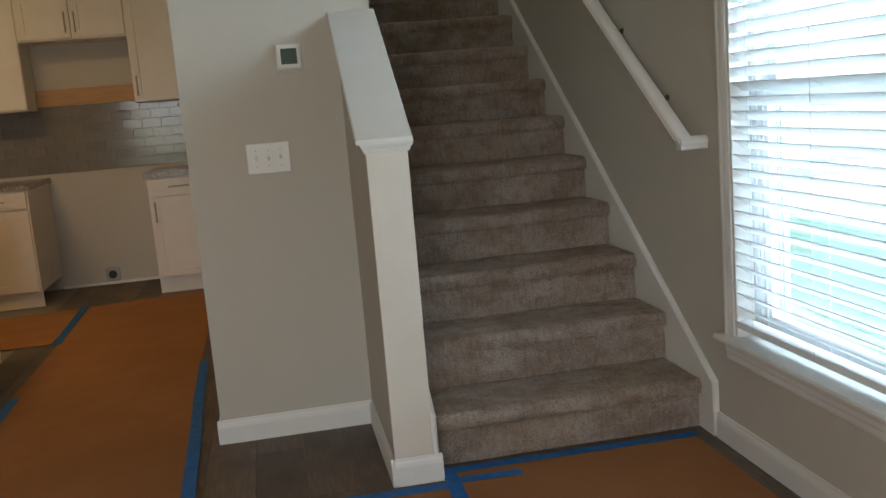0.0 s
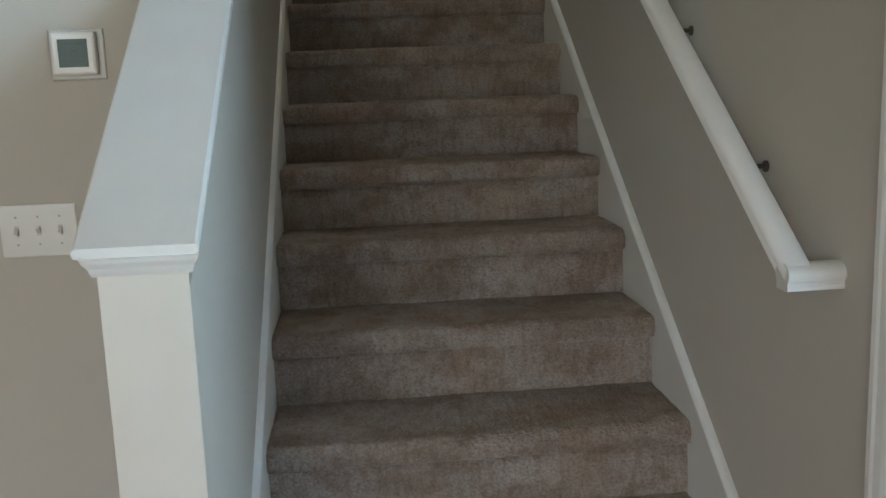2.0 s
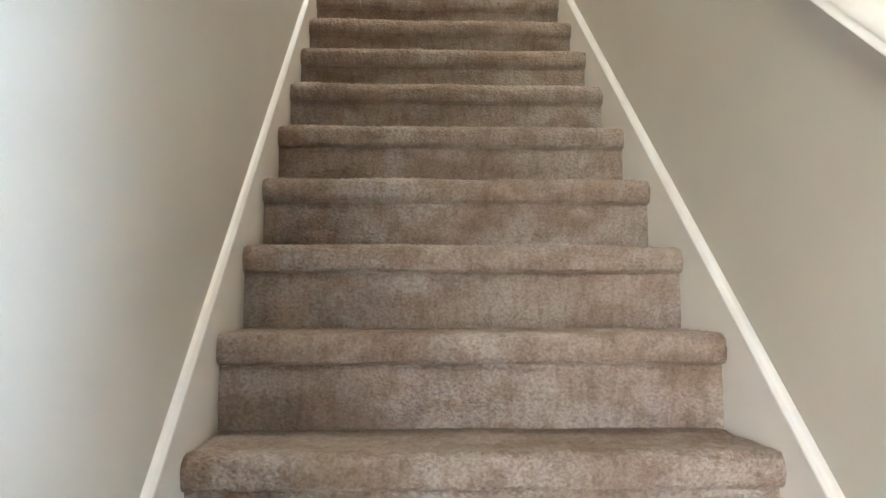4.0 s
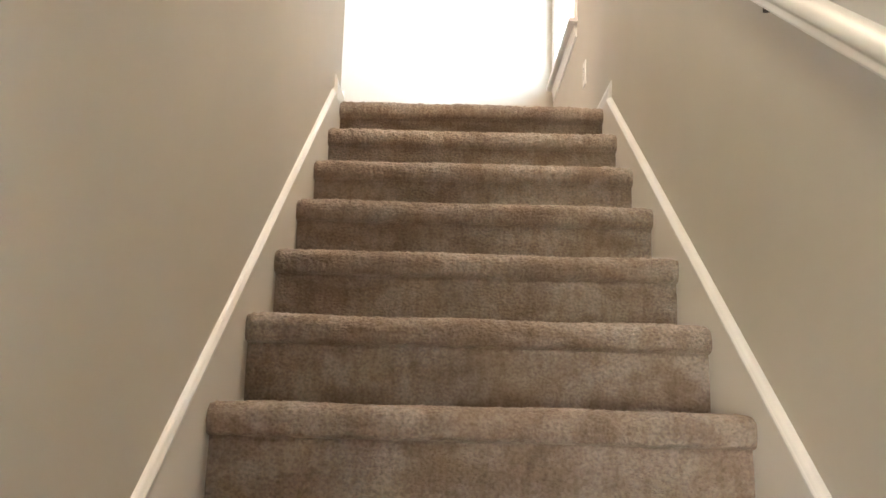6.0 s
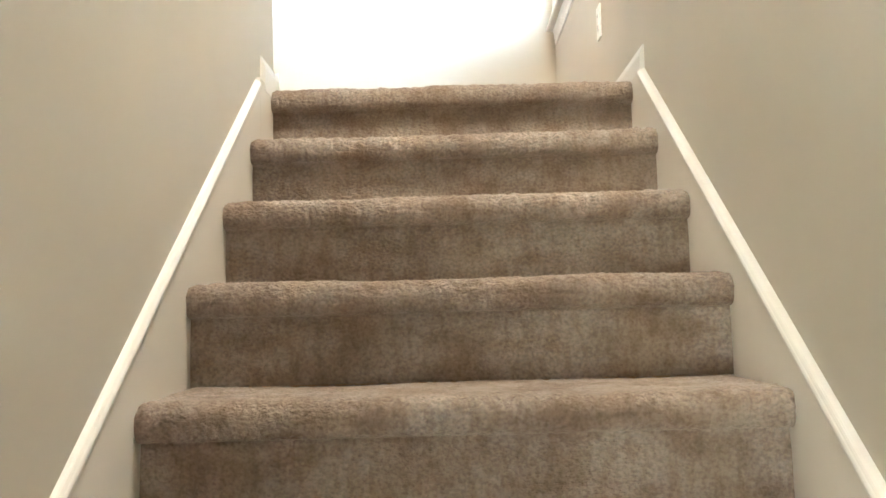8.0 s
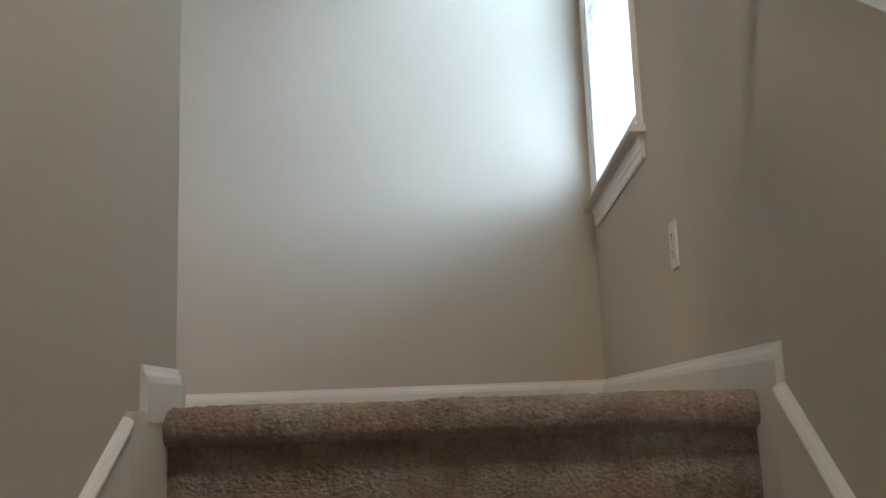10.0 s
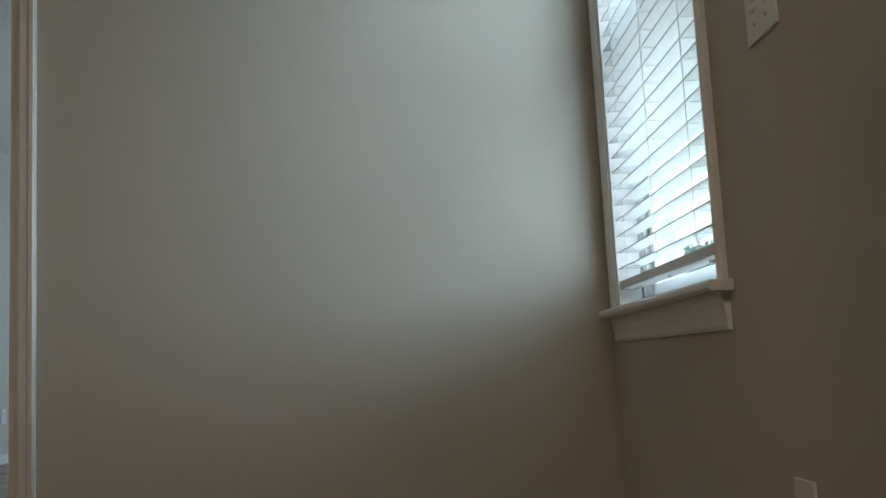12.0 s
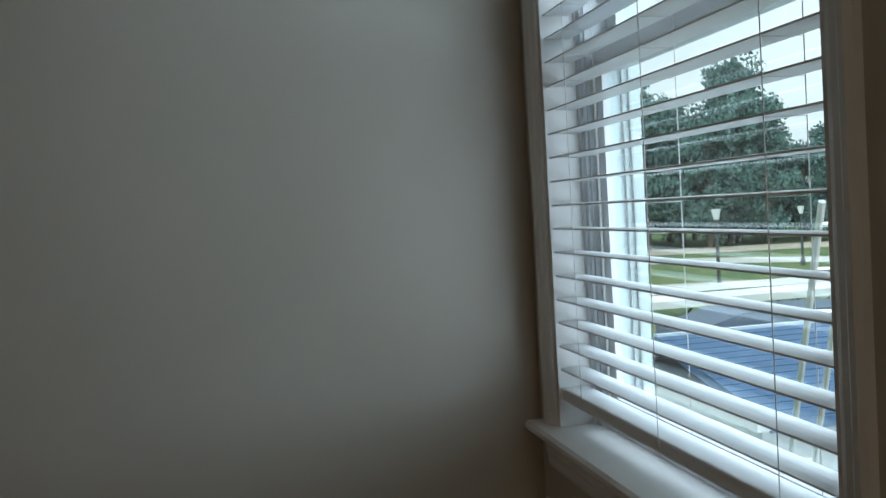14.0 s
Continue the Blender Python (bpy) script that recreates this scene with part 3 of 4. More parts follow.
    pr = [(-h, -0.0007), (-h * 0.5, 0.0006), (0, 0.0011), (h * 0.5, 0.0006), (h, -0.0007), (h, tk * 2 - 0.0007), (h * 0.5, tk * 2 + 0.0006), (0, tk * 2 + 0.0011), (-h * 0.5, tk * 2 + 0.0006), (-h, tk * 2 - 0.0007)]
    me_src = sweep(pr, [((0, -sl / 2, 0), (1, 0, 0), (0, 0, 1)), ((0, sl / 2, 0), (1, 0, 0), (0, 0, 1))])
    me = bpy.data.meshes.new("slat")
    me_src.to_mesh(me)
    me_src.free()
    me.materials.append(SLAT)
    z = gap + 0.024 + 0.034
    n = 0
    while z0 + z < z1 - t - 0.06:
        s = new("slat", me)
        s.parent = bl
        s.matrix_local = Matrix.Translation((0, 0, z - gap)) @ pose(0, 0, 0, random.uniform(-0.12, 0.12), tilt + random.uniform(-0.8, 0.8), 0)
        z += pitch
        n += 1
    for i, yy in enumerate((b0 + 0.11, (b0 + b1) / 2, b1 - 0.11)):
        bm = bmesh.new()
        for dx in (-0.027, 0.027):
            tube(bm, (xb + dx, yy, z0 + gap + 0.01), (xb + dx, yy, z1 - t - 0.04), 0.0008, seg=5)
        for j in range(n):
            zz = z0 + gap + 0.024 + 0.034 + pitch * j - 0.003
            tube(bm, (xb - 0.026, yy, zz + math.sin(radians(tilt)) * 0.025), (xb + 0.026, yy, zz - math.sin(radians(tilt)) * 0.025), 0.0005, seg=4)
        under("ladder_cord", bm, CORD, bl)
        bm = bmesh.new()
        tube(bm, (xb, yy, z0 + gap - 0.005), (xb, yy, z0 + gap + 0.001), 0.006, seg=10)
        under("cord_button", bm, PLATE, bl)
    if wand:
        bm = bmesh.new()
        tube(bm, (xb - 0.036, b1 - 0.03, wand), (xb - 0.034, b1 - 0.03, z1 - 0.06), 0.004, seg=8)
        under("tilt_wand", bm, PLATE, bl)
    return w


window("window_1", W1, 36, 0.036, 1.37, 0.050)
window("window_2", W2, 0, 0.052, 0, 0.047)


# ---- plates ----
def outlet(place, facing, label):
    """A duplex socket plate. facing: the turn about z of a plate drawn to look along -y."""
    e = thing("socket_outlet", place, label, "electrical outlet")
    e.matrix_world = Matrix.Translation(place) @ pose(0, 0, 0, 0, 0, facing)
    part("plate", boxes((-0.035, 0.035, -0.006, 0, -0.057, 0.057), bevel=0.0022), PLATE, e)
    for s in (-1, 1):
        part("socket_face", prism([(0.017 * math.cos(a) , 0.0195 * s + max(-0.0125, min(0.0125, 0.017 * math.sin(a)))) for a in [i * math.pi / 10 for i in range(20)]], -0.0075, -0.005, "y"), PLATE, e)
        part("slots", boxes(*[(x - 0.0012, x + 0.0012, -0.0082, -0.007, 0.0195 * s - 0.001, 0.0195 * s + 0.007) for x in (-0.0065, 0.0065)], (-0.0025, 0.0025, -0.0082, -0.007, 0.0195 * s - 0.009, 0.0195 * s - 0.005)), DARK, e)
    bm = bmesh.new()
    tube(bm, (0, -0.0055, 0), (0, -0.0075, 0), 0.003)
    part("screw", bm, NICKEL, e)
    return e


def switches(place, facing, gangs, label):
    e = thing("light_switch", place, label, "light switch")
    e.matrix_world = Matrix.Translation(place) @ pose(0, 0, 0, 0, 0, facing)
    w = (0.070 + 0.046 * (gangs - 1)) / 2
    part("plate", boxes((-w, w, -0.006, 0, -0.057, 0.057), bevel=0.0025), PLATE, e)
    for i in range(gangs):
        x = (i - (gangs - 1) / 2) * 0.046
        part("toggle_slot", boxes((x - 0.005, x + 0.005, -0.0064, -0.0055, -0.011, 0.011)), SLOT, e)
        up = 1 if i % 2 else -1
        part("toggle", prism([(-0.0062, -0.007), (-0.0062, 0.007), (-0.016, 0.007 * 0.4 + 0.008 * up), (-0.016, -0.007 * 0.4 + 0.008 * up)], x - 0.0042, x + 0.0042, "x", bevel=0.0008), PLATE, e)
        for s in (-1, 1):
            bm = bmesh.new()
            tube(bm, (x, -0.0055, 0.030 * s), (x, -0.0072, 0.030 * s), 0.0028)
            part("screw", bm, NICKEL, e)
    return e


outlet((WR, 4.764, 3.389), -90, "white duplex outlet plate low on the landing wall")
switches((WR, 4.757, 4.172), -90, 2, "white two gang toggle switch plate beside the landing window")
switches((-0.450, YW, 1.104), 0, 3, "white three gang toggle switch plate beside the stair")
outlet((-2.8, 10.73, 3.40), 90, "white outlet plate low on the bedroom wall")
outlet((-2.8, 10.55, 3.40), 90, "white outlet plate low on the bedroom wall")

th = thing("thermostat", (-0.334, YW, 1.475), "white square wall thermostat with a grey display", "thermostat")
part("back_plate", boxes((-0.054, 0.060, -0.004, 0, -0.054, 0.052), bevel=0.003), COVER, th, "pale translucent wall plate")
part("case", boxes((-0.046, 0.046, -0.024, -0.004, -0.045, 0.045), bevel=0.006), PLATE, th)
part("display", boxes((-0.030, 0.030, -0.0252, -0.0235, -0.028, 0.030)), SCREEN, th)
for hw, zl in ((0.020, 0.020), (0.024, -0.016)):
    part("display_line", boxes((-hw, hw, -0.0256, -0.025, zl - 0.001, zl + 0.001)), DIGIT, th)
txt = bpy.data.curves.new("display_digits", "FONT")
txt.body, txt.size, txt.align_x = "75", 0.020, "CENTER"
holder = new("lettering", txt)
dig = new("display_digits", bpy.data.meshes.new_from_object(holder))
bpy.data.objects.remove(holder)
dig.data.materials.clear()
dig.data.materials.append(DIGIT)
dig.parent = th
dig.location, dig.rotation_euler = (0.002, -0.0256, -0.006), (radians(90), 0, 0)
tagged(dig, "dark figures seventy five")


# ---- door frame on the landing ----
dr = tagged(new("door_1"), "white door casing round an open doorway to the bedroom", "door frame", kind="structure")
dr.location = (X2, YF, UP)
dr.matrix_world = Matrix.Translation(dr.location)
cas = [(0, 0), (0.058, 0), (0.058, 0.010), (0.052, 0.016), (0.040, 0.015), (0.034, 0.012), (0.012, 0.010), (0.006, 0.008), (0, 0.006)]
Yv = Vector((0, -1, 0))
for xx, s in ((X2, 1), (X2 - 0.81, -1)):
    under("casing", sweep(cas, [((xx, YF, UP), (s, 0, 0), Yv), ((xx, YF, UP + 2.05), (s, 0, 1), Yv)]), TRIM, dr)
under("casing", sweep(cas, [((X2 - 0.81, YF, UP + 2.05), (-1, 0, 1), Yv), ((X2, YF, UP + 2.05), (1, 0, 1), Yv)]), TRIM, dr)
under("jamb", boxes((X2 - 0.018, X2 + 0.001, YF - 0.001, YF + 0.121, UP, UP + 2.05), (X2 - 0.811, X2 - 0.792, YF - 0.001, YF + 0.121, UP, UP + 2.05), (X2 - 0.792, X2 - 0.018, YF - 0.001, YF + 0.121, UP + 2.032, UP + 2.051)), TRIM, dr)


# ---- kitchen ----
CY, BY, CT = 4.064, 4.77, 0.905


def shaker(bm, x0, x1, y, z0, z1, rail_w=0.055):
    """A framed door or drawer front with a sunk middle, looking along -y."""
    t, w = 0.019, rail_w
    rings = [[bm.verts.new((x, yy, z)) for x, z in ((x0 + d, z0 + d), (x1 - d, z0 + d), (x1 - d, z1 - d), (x0 + d, z1 - d))]
             for d, yy in ((0, y), (0, y - t + 0.0015), (0.0015, y - t), (w, y - t), (w, y - 0.010))]
    for a, b in zip(rings, rings[1:]):
        for k in range(4):
            bm.faces.new((a[k], a[(k + 1) % 4], b[(k + 1) % 4], b[k]))
    bm.faces.new(rings[-1])
    bm.faces.new(rings[0][::-1])
    bmesh.ops.recalc_face_normals(bm, faces=bm.faces)
    return bm


def bar_handle(c, a, b):
    bm = bmesh.new()
    a, b = Vector(a), Vector(b)
    off = Vector((0, -0.03, 0))
    tube(bm, a + off, b + off, 0.006, seg=8)
    for k in (0.15, 0.85):
        p = a.lerp(b, k)
        tube(bm, p, p + off, 0.005, seg=8)
    under("handle", bm, NICKEL, c, "brushed nickel bar handle")


def base_unit(x0, x1, handle_x):
    c = thing("base_cabinet", ((x0 + x1) / 2, CY + 0.3, 0), "white shaker base cabinet with drawer and door under stone worktop", "kitchen cabinet", "base cabinets along the kitchen wall")
    under("carcass", boxes((x0, x1, CY, BY - 0.002, 0.115, 0.865)), CAB, c)
    under("toe_kick", boxes((x0, x1, CY + 0.02, CY + 0.035, 0, 0.115)), CAB, c)
    under("drawer", shaker(bmesh.new(), x0 + 0.012, x1 - 0.012, CY, 0.735, 0.852, 0.03), CAB, c)
    under("door", shaker(bmesh.new(), x0 + 0.012, x1 - 0.012, CY, 0.125, 0.722), CAB, c)
    xm = (x0 + x1) / 2
    bar_handle(c, (xm - 0.075, CY - 0.019, 0.795), (xm + 0.075, CY - 0.019, 0.795))
    bar_handle(c, (handle_x, CY - 0.019, 0.54), (handle_x, CY - 0.019, 0.69))
    return c


base_unit(-1.347, -0.89, -1.305)
base_unit(-2.635, -2.180, -2.59)
base_unit(-3.09, -2.635, -2.67)
for x0, x1 in ((-1.365, -0.772), (-3.12, -2.160)):
    wt = thing("worktop", ((x0 + x1) / 2, CY + 0.3, 0.866), "mottled stone kitchen worktop on the base cabinets", "worktop")
    under("slab", boxes((x0, x1, CY - 0.03, BY - 0.012, 0.866, CT), bevel=0.003), STONE, wt)


def wall_unit(x0, x1, z0, z1, doors, depth=0.32):
    c = thing("wall_cabinet", ((x0 + x1) / 2, BY - depth / 2, z0), "white shaker wall cabinet with nickel bar handles", "kitchen cabinet", "wall cabinets along the kitchen wall")
    yf = BY - depth
    under("carcass", boxes((x0, x1, yf, BY - 0.002, z0, z1)), CAB, c)
    w = (x1 - x0) / doors
    for i in range(doors):
        a = x0 + i * w
        under("door", shaker(bmesh.new(), a + 0.008, a + w - 0.004, yf, z0 + 0.012, z1 - 0.012), CAB, c)
        hx = a + w - 0.035 if i == 0 and doors > 1 else a + 0.035
        bar_handle(c, (hx, yf - 0.019, z0 + 0.05), (hx, yf - 0.019, z0 + 0.20))


wall_unit(-1.40, -0.89, 1.43, 2.40, 1)
wall_unit(-2.635, -2.175, 1.43, 2.40, 1)
wall_unit(-3.09, -2.635, 1.43, 2.40, 1)
wall_unit(-2.175, -1.40, 1.93, 2.40, 2)
part("hood_cleat", boxes((-2.174, -1.401, BY - 0.022, BY - 0.001, 1.455, 1.585)), WOOD)
tagged(bpy.data.objects["hood_cleat"], "bare plywood strip screwed to the wall under a cabinet", "mounting board")

rb = thing("range_outlet", (-1.79, BY, 0.081), "metal floor level range outlet box with a dark opening", "electrical outlet")
part("box", boxes((-0.055, 0.055, -0.03, 0, -0.055, 0.055), bevel=0.004), STEEL, rb)
bm = bmesh.new()
tube(bm, (0, -0.03, 0), (0, -0.034, 0), 0.033, seg=20)
part("socket_face", bm, DARK, rb)

isl = thing("kitchen_island", (-2.5, 2.1, 0), "white panelled kitchen island with a baseboard", "kitchen island")
under("body", boxes((-3.05, -2.075, 1.2, 2.44, 0, 0.865)), CAB, isl)
under("plinth", boxes((-3.065, -2.06, 1.186, 2.454, 0, 0.10), bevel=0.003), CAB, isl)
under("worktop", boxes((-3.3, -2.04, 1.0, 2.47, 0.866, 0.90), bevel=0.003), STONE, isl)

# lining of the kitchen wall between cabinets and worktop: tiles
tile_bm = boxes((0, 0.148, -0.007, 0, 0, 0.072), bevel=0.0012)
tile_me = bpy.data.meshes.new("tile")
tile_bm.to_mesh(tile_me)
tile_bm.free()
tile_me.materials.append(TILE)
splash = tagged(part("backsplash", boxes((-3.12, -0.772, BY - 0.003, BY - 0.0005, 0.93, 1.45)), GROUT), "grey glossy subway tile backsplash", kind="structure")

# ---- protective paper and tape ----
def sheet(name, pts, z, t, material, label, category):
    ob = part(name, prism(pts, z, z + t, "z"), material)
    return tagged(ob, label, category)


PZ = 0.004
sheet("floor_paper", [(-1.81, -4.9), (0.935, -4.9), (0.945, -0.045), (0.03, -0.036), (0.025, -0.15), (-0.16, -0.15), (-0.84, -0.12), (-0.88, 1.0), (-0.92, 1.95), (-0.92, 3.0), (-0.92, 3.96), (-1.81, 3.83)], PZ, 0.0012, PAPER,
      "brown protective floor paper taped over the plank floor", "floor protection")
sheet("floor_paper", [(-3.6, 2.78), (-1.86, 2.75), (-1.83, 3.81), (-3.6, 3.66)], PZ, 0.0012, PAPER, "smaller sheet of brown protective paper beside the cabinets", "floor protection")
sheet("floor_paper", [(-5.4, -4.9), (-1.84, -4.9), (-1.84, 0.9), (-5.4, 0.9)], PZ, 0.0012, PAPER, "brown protective floor paper in the open room", "floor protection")
TZ = PZ + 0.0016
for pts, lab in (
        ([(-0.868, -0.15), (-0.818, -0.15), (-0.838, 0.6), (-0.86, 1.2), (-0.908, 1.2), (-0.888, 0.6)], "long"),
        ([(-0.909, 1.14), (-0.861, 1.14), (-0.88, 1.90), (-0.926, 1.90)], "crinkled"),
        ([(-0.83, -0.17), (0.035, -0.185), (0.035, -0.135), (-0.83, -0.12)], "long"),
        ([(0.02, -0.065), (0.955, -0.075), (0.955, -0.030), (0.02, -0.018)], "straight"),
        ([(0.02, -0.155), (0.272, -0.165), (0.272, -0.118), (0.02, -0.108)], "short"),
        ([(0.005, -0.42), (0.055, -0.42), (0.062, -0.02), (0.012, -0.02)], "short"),
        ([(-1.845, 2.72), (-1.797, 2.72), (-1.835, 3.87), (-1.883, 3.87)], "long"),
        ([(-1.79, 0.95), (-1.742, 0.95), (-1.762, 1.62), (-1.81, 1.62)], "long")):
    TZ += 0.0004
    sheet("masking_tape", pts, TZ, 0.0004, TAPE, f"{lab} strip of blue masking tape stuck on floor paper", "masking tape")

# ---- outdoors ----
GZ = -0.35
shell("ground", boxes((-400, 400, -300, 700, GZ - 0.5, GZ)), GRASS, "mown green lawn")
def ground_patch(name, pts, z, material, label=""):
    shell(name, prism(pts, GZ + z - 0.004, GZ + z, "z"), material, label)


ground_patch("soil", [(5.6, -60), (200, -60), (200, -16), (70, 20), (26, 27), (12, 30), (5.6, 34), (5.2, 12), (5.5, 7), (5.3, 3)], 0.012, DIRT, "bare pale sandy building ground")
# near strip of lawn, coloured bluer than the lawn beyond
ground_patch("lawn", [(2.4, -40), (5.6, -40), (5.3, 3), (5.5, 7), (5.2, 9), (3.1, 9)], 0.008, NEAR_LAWN, "blue green lawn beside the mulch bed")
ground_patch("mulch_bed", [(XO + 0.01, -8), (2.5, -8), (2.7, 1.16), (3.1, 3.05), (3.2, 9), (XO + 0.01, 9)], 0.018, GRAVEL, "grey mulch bed along the house")
ground_patch("road", [(8, 49), (60, 35), (60, 38.5), (8, 53)], 0.02, ROAD, "pale concrete path across the lawn")
ground_patch("road", [(5, 72), (28, 64), (36, 55), (90, 40), (90, 45), (39, 59), (30, 70), (5, 79)], 0.025, ROAD, "pale curved concrete road")
ground_patch("soil", [(0, 82), (34, 72), (90, 52), (90, 60), (36, 80), (0, 90)], 0.03, DIRT, "pale soil beyond the road")

# low outbuilding beyond the house
ROOF = noisy("blue roof shingle", (0.05, 0.105, 0.20), (0.075, 0.145, 0.26), 14, 0.85, 0.4, 60, 0.004, piece=0.12)
hut = thing("outbuilding", (6.2, 13.4, GZ), "low outbuilding with a blue shingle roof and white siding walls", "outbuilding")
under("wall", boxes((5.0, 7.5, 11.9, 12.0, GZ, 2.18), (5.0, 7.5, 14.9, 15.0, GZ, 2.18), (5.0, 5.1, 12.0, 14.9, GZ, 2.18), (7.4, 7.5, 12.0, 14.9, GZ, 2.18)), VINYL, hut, "white siding wall")
roof = tagged(new("roof"), "blue shingle roof")
roof.parent = hut
org = Vector((6.2, 13.4, GZ))
for pts in ([(11.5, 2.18), (13.75, 2.66), (13.75, 2.56), (11.5, 2.08)], [(13.75, 2.66), (15.3, 2.2), (15.3, 2.1), (13.75, 2.56)]):
    bm = prism(pts, 4.85, 7.7, "x")
    bm.transform(Matrix.Translation(-org))
    part("roof_deck", bm, ROOF, roof)
bm = prism([(5.4, 2.62), (6.1, 2.80), (7.7, 2.78), (7.7, 2.5), (5.4, 2.5)], 14.0, 14.9, "y")
bm.transform(Matrix.Translation(-org))
part("rear_roof", bm, SHINGLE, roof, "darker rear roof")
bm = boxes((4.85, 7.7, 13.70, 13.80, 2.655, 2.685))
bm.transform(Matrix.Translation(-org))
part("ridge_cap", bm, mat("pale ridge metal", (0.5, 0.58, 0.66), 0.5), roof, "pale ridge cap")
bm = boxes((4.72, 4.85, 11.5, 13.9, 2.10, 2.22))
bm.transform(Matrix.Translation(-org))
part("gutter", bm, VINYL, roof, "white gutter")
for r in range(14):
    y = 11.52 + r * 0.158
    z = 2.18 + (y - 11.5) * 0.2133
    bm = prism([(y, z + 0.002), (y, z + 0.016), (y + 0.165, z + 0.2133 * 0.165 + 0.006), (y + 0.165, z + 0.2133 * 0.165 + 0.002)], 4.84, 7.71, "x")
    bm.transform(Matrix.Translation(-org))
    part("shingle_course", bm, ROOF, roof)

# white house past the soil
SIDING = noisy("white lap siding", (0.74, 0.75, 0.75), (0.78, 0.79, 0.79), 3, 0.6, 0.1, 30, 0.002)
FOOT = noisy("beige foundation", (0.42, 0.38, 0.33), (0.48, 0.44, 0.39), 4, 0.9, 0.4, 30, 0.005)


def white_house(corner, turn, wide, deep, top):
    """A house drawn from its front corner, with the front along x, then turned about that corner."""
    h = thing("house", (*corner, GZ), "two storey house with white lap siding beyond the bare soil", "house")
    part("wall", boxes((0, wide, 0.03, deep, 0.45, top)), SIDING, h, "white wall behind the siding")
    part("foundation", boxes((0.02, wide - 0.02, 0.05, deep - 0.02, 0, 0.45)), FOOT, h, "beige foundation")
    for x in (0, wide - 0.12):
        part("corner_board", boxes((x, x + 0.12, -0.02, 0.03, 0.45, top)), VINYL, h)
    for i in range(int((top - 0.45) / 0.2)):
        z = 0.45 + i * 0.2
        part("siding_board", prism([(-0.012, z), (0.028, z), (0.028, z + 0.2), (0.015, z + 0.2)], 0.12, wide - 0.12, "x"), SIDING, h)
    part("roof", prism([(-0.4, top), (deep + 0.4, top), (deep / 2, top + 2.2)], -0.3, wide + 0.3, "x"), SHINGLE, h, "blue grey shingle roof")
    h.matrix_world = Matrix.Translation((*corner, GZ)) @ pose(0, 0, 0, 0, 0, turn)


white_house((15.5, 24.0), -38, 14, 7, 5.8)

# flat trailer
tr = thing("flatbed_trailer", (13.0, 35.2, GZ), "white flatbed trailer standing on the lawn on trestle legs", "trailer")
WHITE = mat("white painted steel", (0.72, 0.74, 0.76), 0.5)
under("bed", boxes((13.0, 24.5, 35.0, 37.2, GZ + 0.72, GZ + 0.80)), WHITE, tr)
under("side_rail", boxes((13.0, 24.5, 34.95, 35.0, GZ + 0.55, GZ + 0.82)), WHITE, tr)
under("side_rail", boxes((13.0, 24.5, 37.2, 37.25, GZ + 0.85, GZ + 1.10)), WHITE, tr)
for x in (14.5, 17.5, 20.5, 23.5):
    bm = bmesh.new()
    tube(bm, (x - 0.8, 35.2, GZ), (x, 35.2, GZ + 0.58), 0.05, seg=6)
    tube(bm, (x + 0.8, 35.2, GZ), (x, 35.2, GZ + 0.58), 0.05, seg=6)
    tube(bm, (x - 0.6, 36.9, GZ), (x, 36.9, GZ + 0.7), 0.05, seg=6)
    tube(bm, (x + 0.6, 36.9, GZ), (x, 36.9, GZ + 0.7), 0.05, seg=6)
    under("trestle", bm, POST, tr)


def post_lamp(x, y, h):
    p = thing("street_lamp", (x, y, GZ), "dark street lamp post with a pale lantern on the lawn", "street lamp", "street lamps along the road")
    bm = bmesh.new()
    tube(bm, (x, y, GZ), (x, y, GZ + h - 0.45), 0.10, 0.06)
    tube(bm, (x, y, GZ), (x, y, GZ + 0.5), 0.17, 0.13)
    under("post", bm, POST, p)
    bm = bmesh.new()
    tube(bm, (x, y, GZ + h - 0.45), (x, y, GZ + h), 0.11, 0.21, seg=8)
    under("lantern", bm, WHITE, p)


post_lamp(20.1, 40.1, 3.95)
post_lamp(33.5, 54.3, 3.6)

# ladder against the house
foot, head = Vector((4.556, 11.40, GZ)), Vector((3.717, 9.0, 4.117))
lad = thing("ladder", tuple(foot), "aluminium ladder leaning up beside the low blue roof", "ladder")
side = Vector((0.135, -0.078, 0))
for off in (Vector((0, 0, 0)), side):
    bm = bmesh.new()
    tube(bm, head + off, foot + off, 0.022, seg=8)
    under("ladder_rail", bm, ALU, lad)
for i in range(16):
    p = head.lerp(foot, 0.03 + i * 0.0615)
    bm = bmesh.new()
    tube(bm, p, p + side, 0.014, seg=8)
    under("rung", bm, ALU, lad)

# loose sheets on the soil
for (cx, cy), r in (((9.6, 11.6), 0.9), ((7.6, 9.7), 0.6), ((11.5, 8.5), 1.2)):
    bm = bmesh.new()
    bmesh.ops.create_grid(bm, x_segments=14, y_segments=10, size=1)
    for v in bm.verts:
        edge = max(abs(v.co.x), abs(v.co.y))
        v.co = Vector((cx + v.co.x * r + 0.2 * noise.noise(v.co * 2), cy + v.co.y * r * 0.6 + 0.2 * noise.noise(v.co * 3 + Vector((5, 0, 0))),
                       GZ + 0.03 + (1 - edge) * 0.25 * (0.6 + noise.noise(v.co * 3))))
    part("tarpaulin", bm, TARP, None, smooth=True)
for o in [o for o in bpy.data.objects if o.name.startswith("tarpaulin")]:
    tagged(o, "crumpled blue grey tarpaulin lying on the bare soil", "tarpaulin", "tarpaulins on the soil")


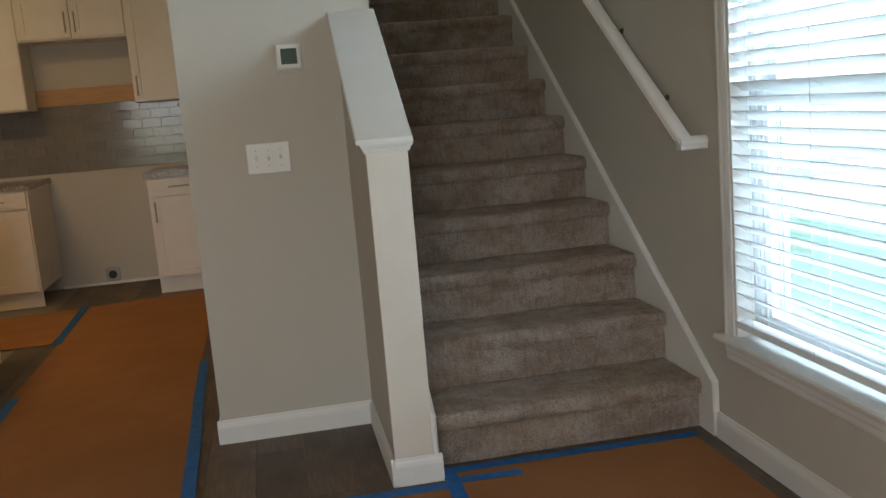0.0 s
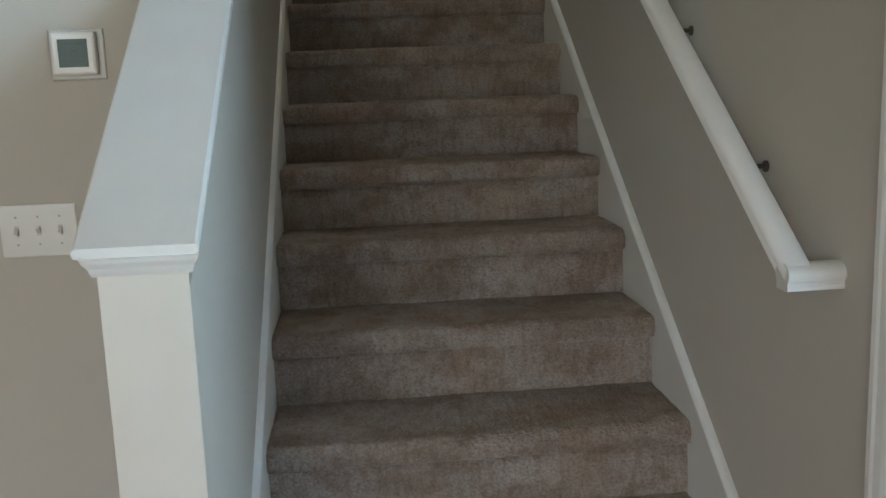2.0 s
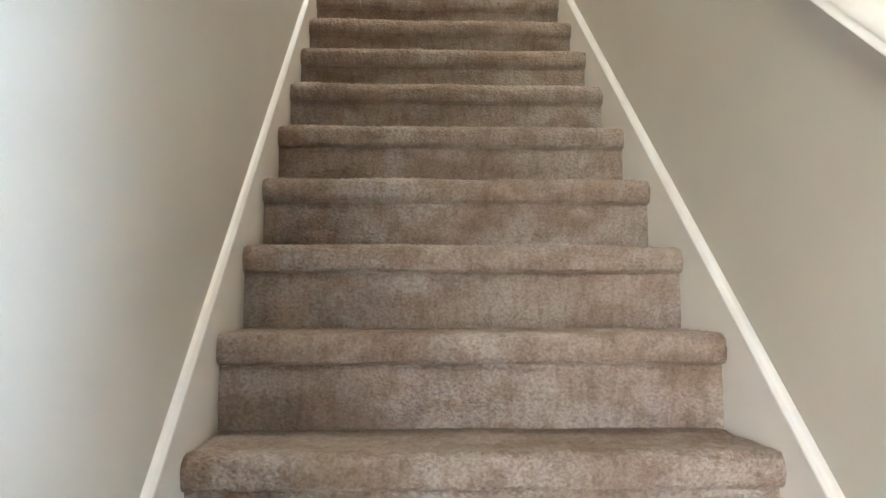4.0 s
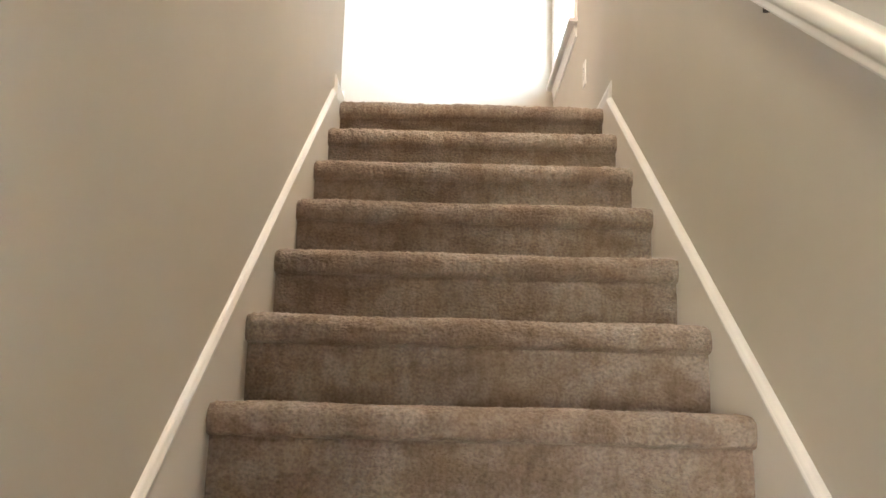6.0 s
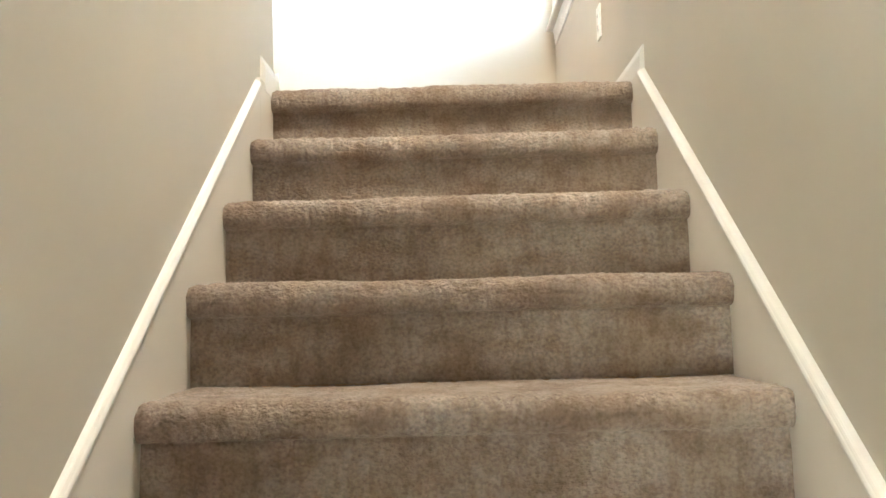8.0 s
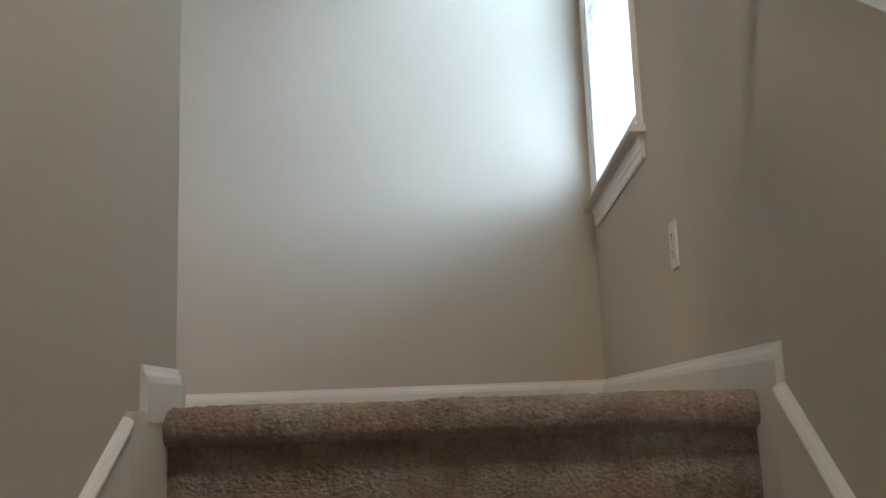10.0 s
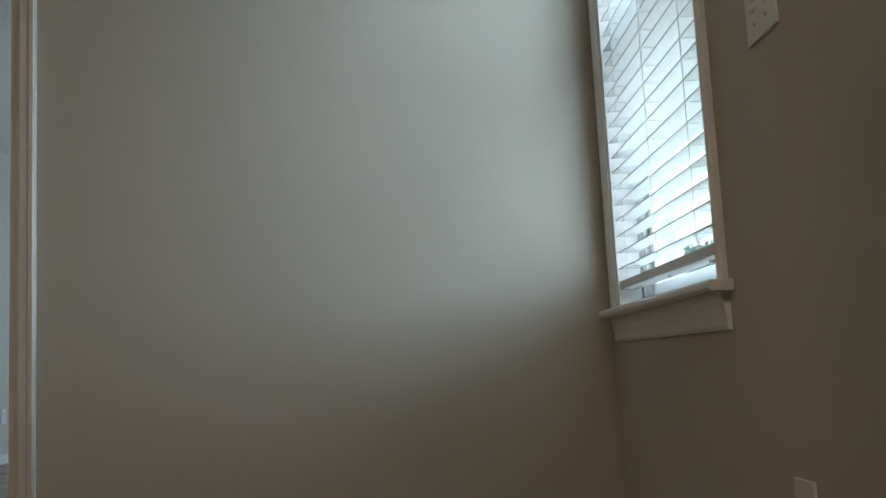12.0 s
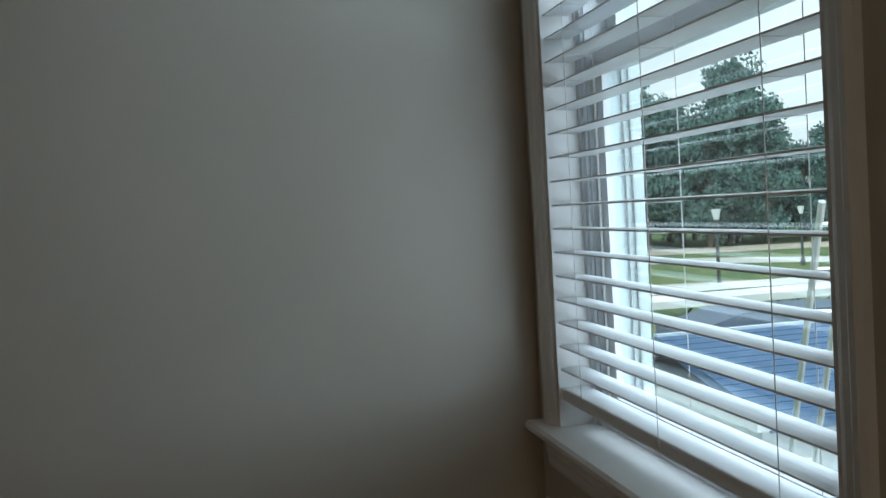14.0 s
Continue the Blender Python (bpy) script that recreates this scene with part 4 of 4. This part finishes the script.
# ---- trees ----
def tree(seed, h, pine):
    r = random.Random(seed)
    t = thing("tree", (0, 0, 0), "tall dark green tree at the far edge of the lawn", "tree", "trees at the edge of the lawn")
    bm = bmesh.new()
    tube(bm, (0, 0, 0), (0.1, 0.1, h * 0.5), 0.32, 0.2, seg=8)
    tube(bm, (0.1, 0.1, h * 0.5), (0, 0.2, h * 0.95), 0.2, 0.04, seg=8)
    clumps = []
    for i in range(34):
        z = h * r.uniform(0.10, 0.95)
        a = r.uniform(0, 6.28)
        spread = (h * 0.26 * (1.15 - z / h) + 0.6) if pine else h * 0.27 * math.sin(math.pi * min(1, max(0.12, (z / h - 0.05))))
        tip = Vector((math.cos(a) * spread * r.uniform(0.5, 1), math.sin(a) * spread * r.uniform(0.5, 1), z + r.uniform(0, 0.8)))
        tube(bm, (0, 0, z - 0.6), tip, 0.07, 0.02, seg=5)
        clumps.append((tip, h * r.uniform(0.07, 0.13)))
    part("trunk", bm, BARK, t)
    verts, faces = [], []
    for c, rad in clumps:
        for j in range(170):
            d = Vector((r.gauss(0, 1), r.gauss(0, 1), r.gauss(0, 0.7))).normalized() * rad * r.uniform(0.4, 1.1)
            m = Matrix.Translation(c + d) @ pose(0, 0, 0, r.uniform(0, 180), r.uniform(0, 180), r.uniform(0, 180))
            s = r.uniform(0.16, 0.34)
            k = len(verts)
            verts += [m @ Vector(p) for p in ((-s, 0, 0), (0, -s * 0.5, 0.03), (s, 0, 0), (0, s * 0.5, 0.03))]
            faces.append((k, k + 1, k + 2, k + 3))
    me = bpy.data.meshes.new("crown")
    me.from_pydata(verts, [], faces)
    me.materials.append(LEAF)
    cr = new("crown", me)
    cr.parent = t
    tagged(cr, kind="stuff")
    return t


kinds = [tree(1, 13.5, True), tree(2, 11, False), tree(3, 12.5, False), tree(4, 15, True)]
spots = []
for row, base in enumerate((88, 95, 103)):
    x = -10.0 + row * 2
    while x < 130:
        spots.append((x + random.uniform(-1, 1), base - x * 0.22 + random.uniform(-2, 2), 1.0 if x < 47 else 0.85 if x < 57 else 0.3))
        x += 3.8
for i, (x, y, size) in enumerate(spots):
    m = pose(x, y, GZ - 0.05, 0, 0, random.uniform(0, 360))
    if i < 4:
        kinds[i].matrix_world = m
    else:
        c = copy_thing(kinds[i % 4], m)
        c.scale = [random.uniform(0.82, 1.12) * size] * 3


# ---- small pieces: tiles and planks, last ----
for r in range(7):
    z = 0.935 + r * 0.0745
    n = 0
    x = -3.06 - (0.075 if r % 2 else 0)
    while x < -0.78:
        if z + 0.072 < 1.46 and x > -3.06:
            o = new("tile", tile_me)
            o.parent = splash
            o.location = (x + random.uniform(-0.0004, 0.0004), BY - 0.003, z)
            o.rotation_euler = (random.uniform(-0.006, 0.006), 0, random.uniform(-0.006, 0.006))
        x += 0.150
floor = tagged(new("floor"), "dark grey brown plank floor", kind="structure")
pl_bm = boxes((0, 0.1785, 0, 1.2175, -0.006, 0), bevel=0.0008)
pl_me = bpy.data.meshes.new("plank")
pl_bm.to_mesh(pl_me)
pl_bm.free()
pl_me.materials.append(PLANK)
ix = 0
x = 1.0 - 0.18 * 17
while x < 1.0:
    y = -3.0 - random.uniform(0, 1.1)
    while y < 4.7:
        if not (x > -0.02 and y > 0.2) and not (-0.66 < x and y > 0.75):
            o = new("plank", pl_me)
            o.parent = floor
            o.location = (x, y, 0)
        y += 1.218
    x += 0.18
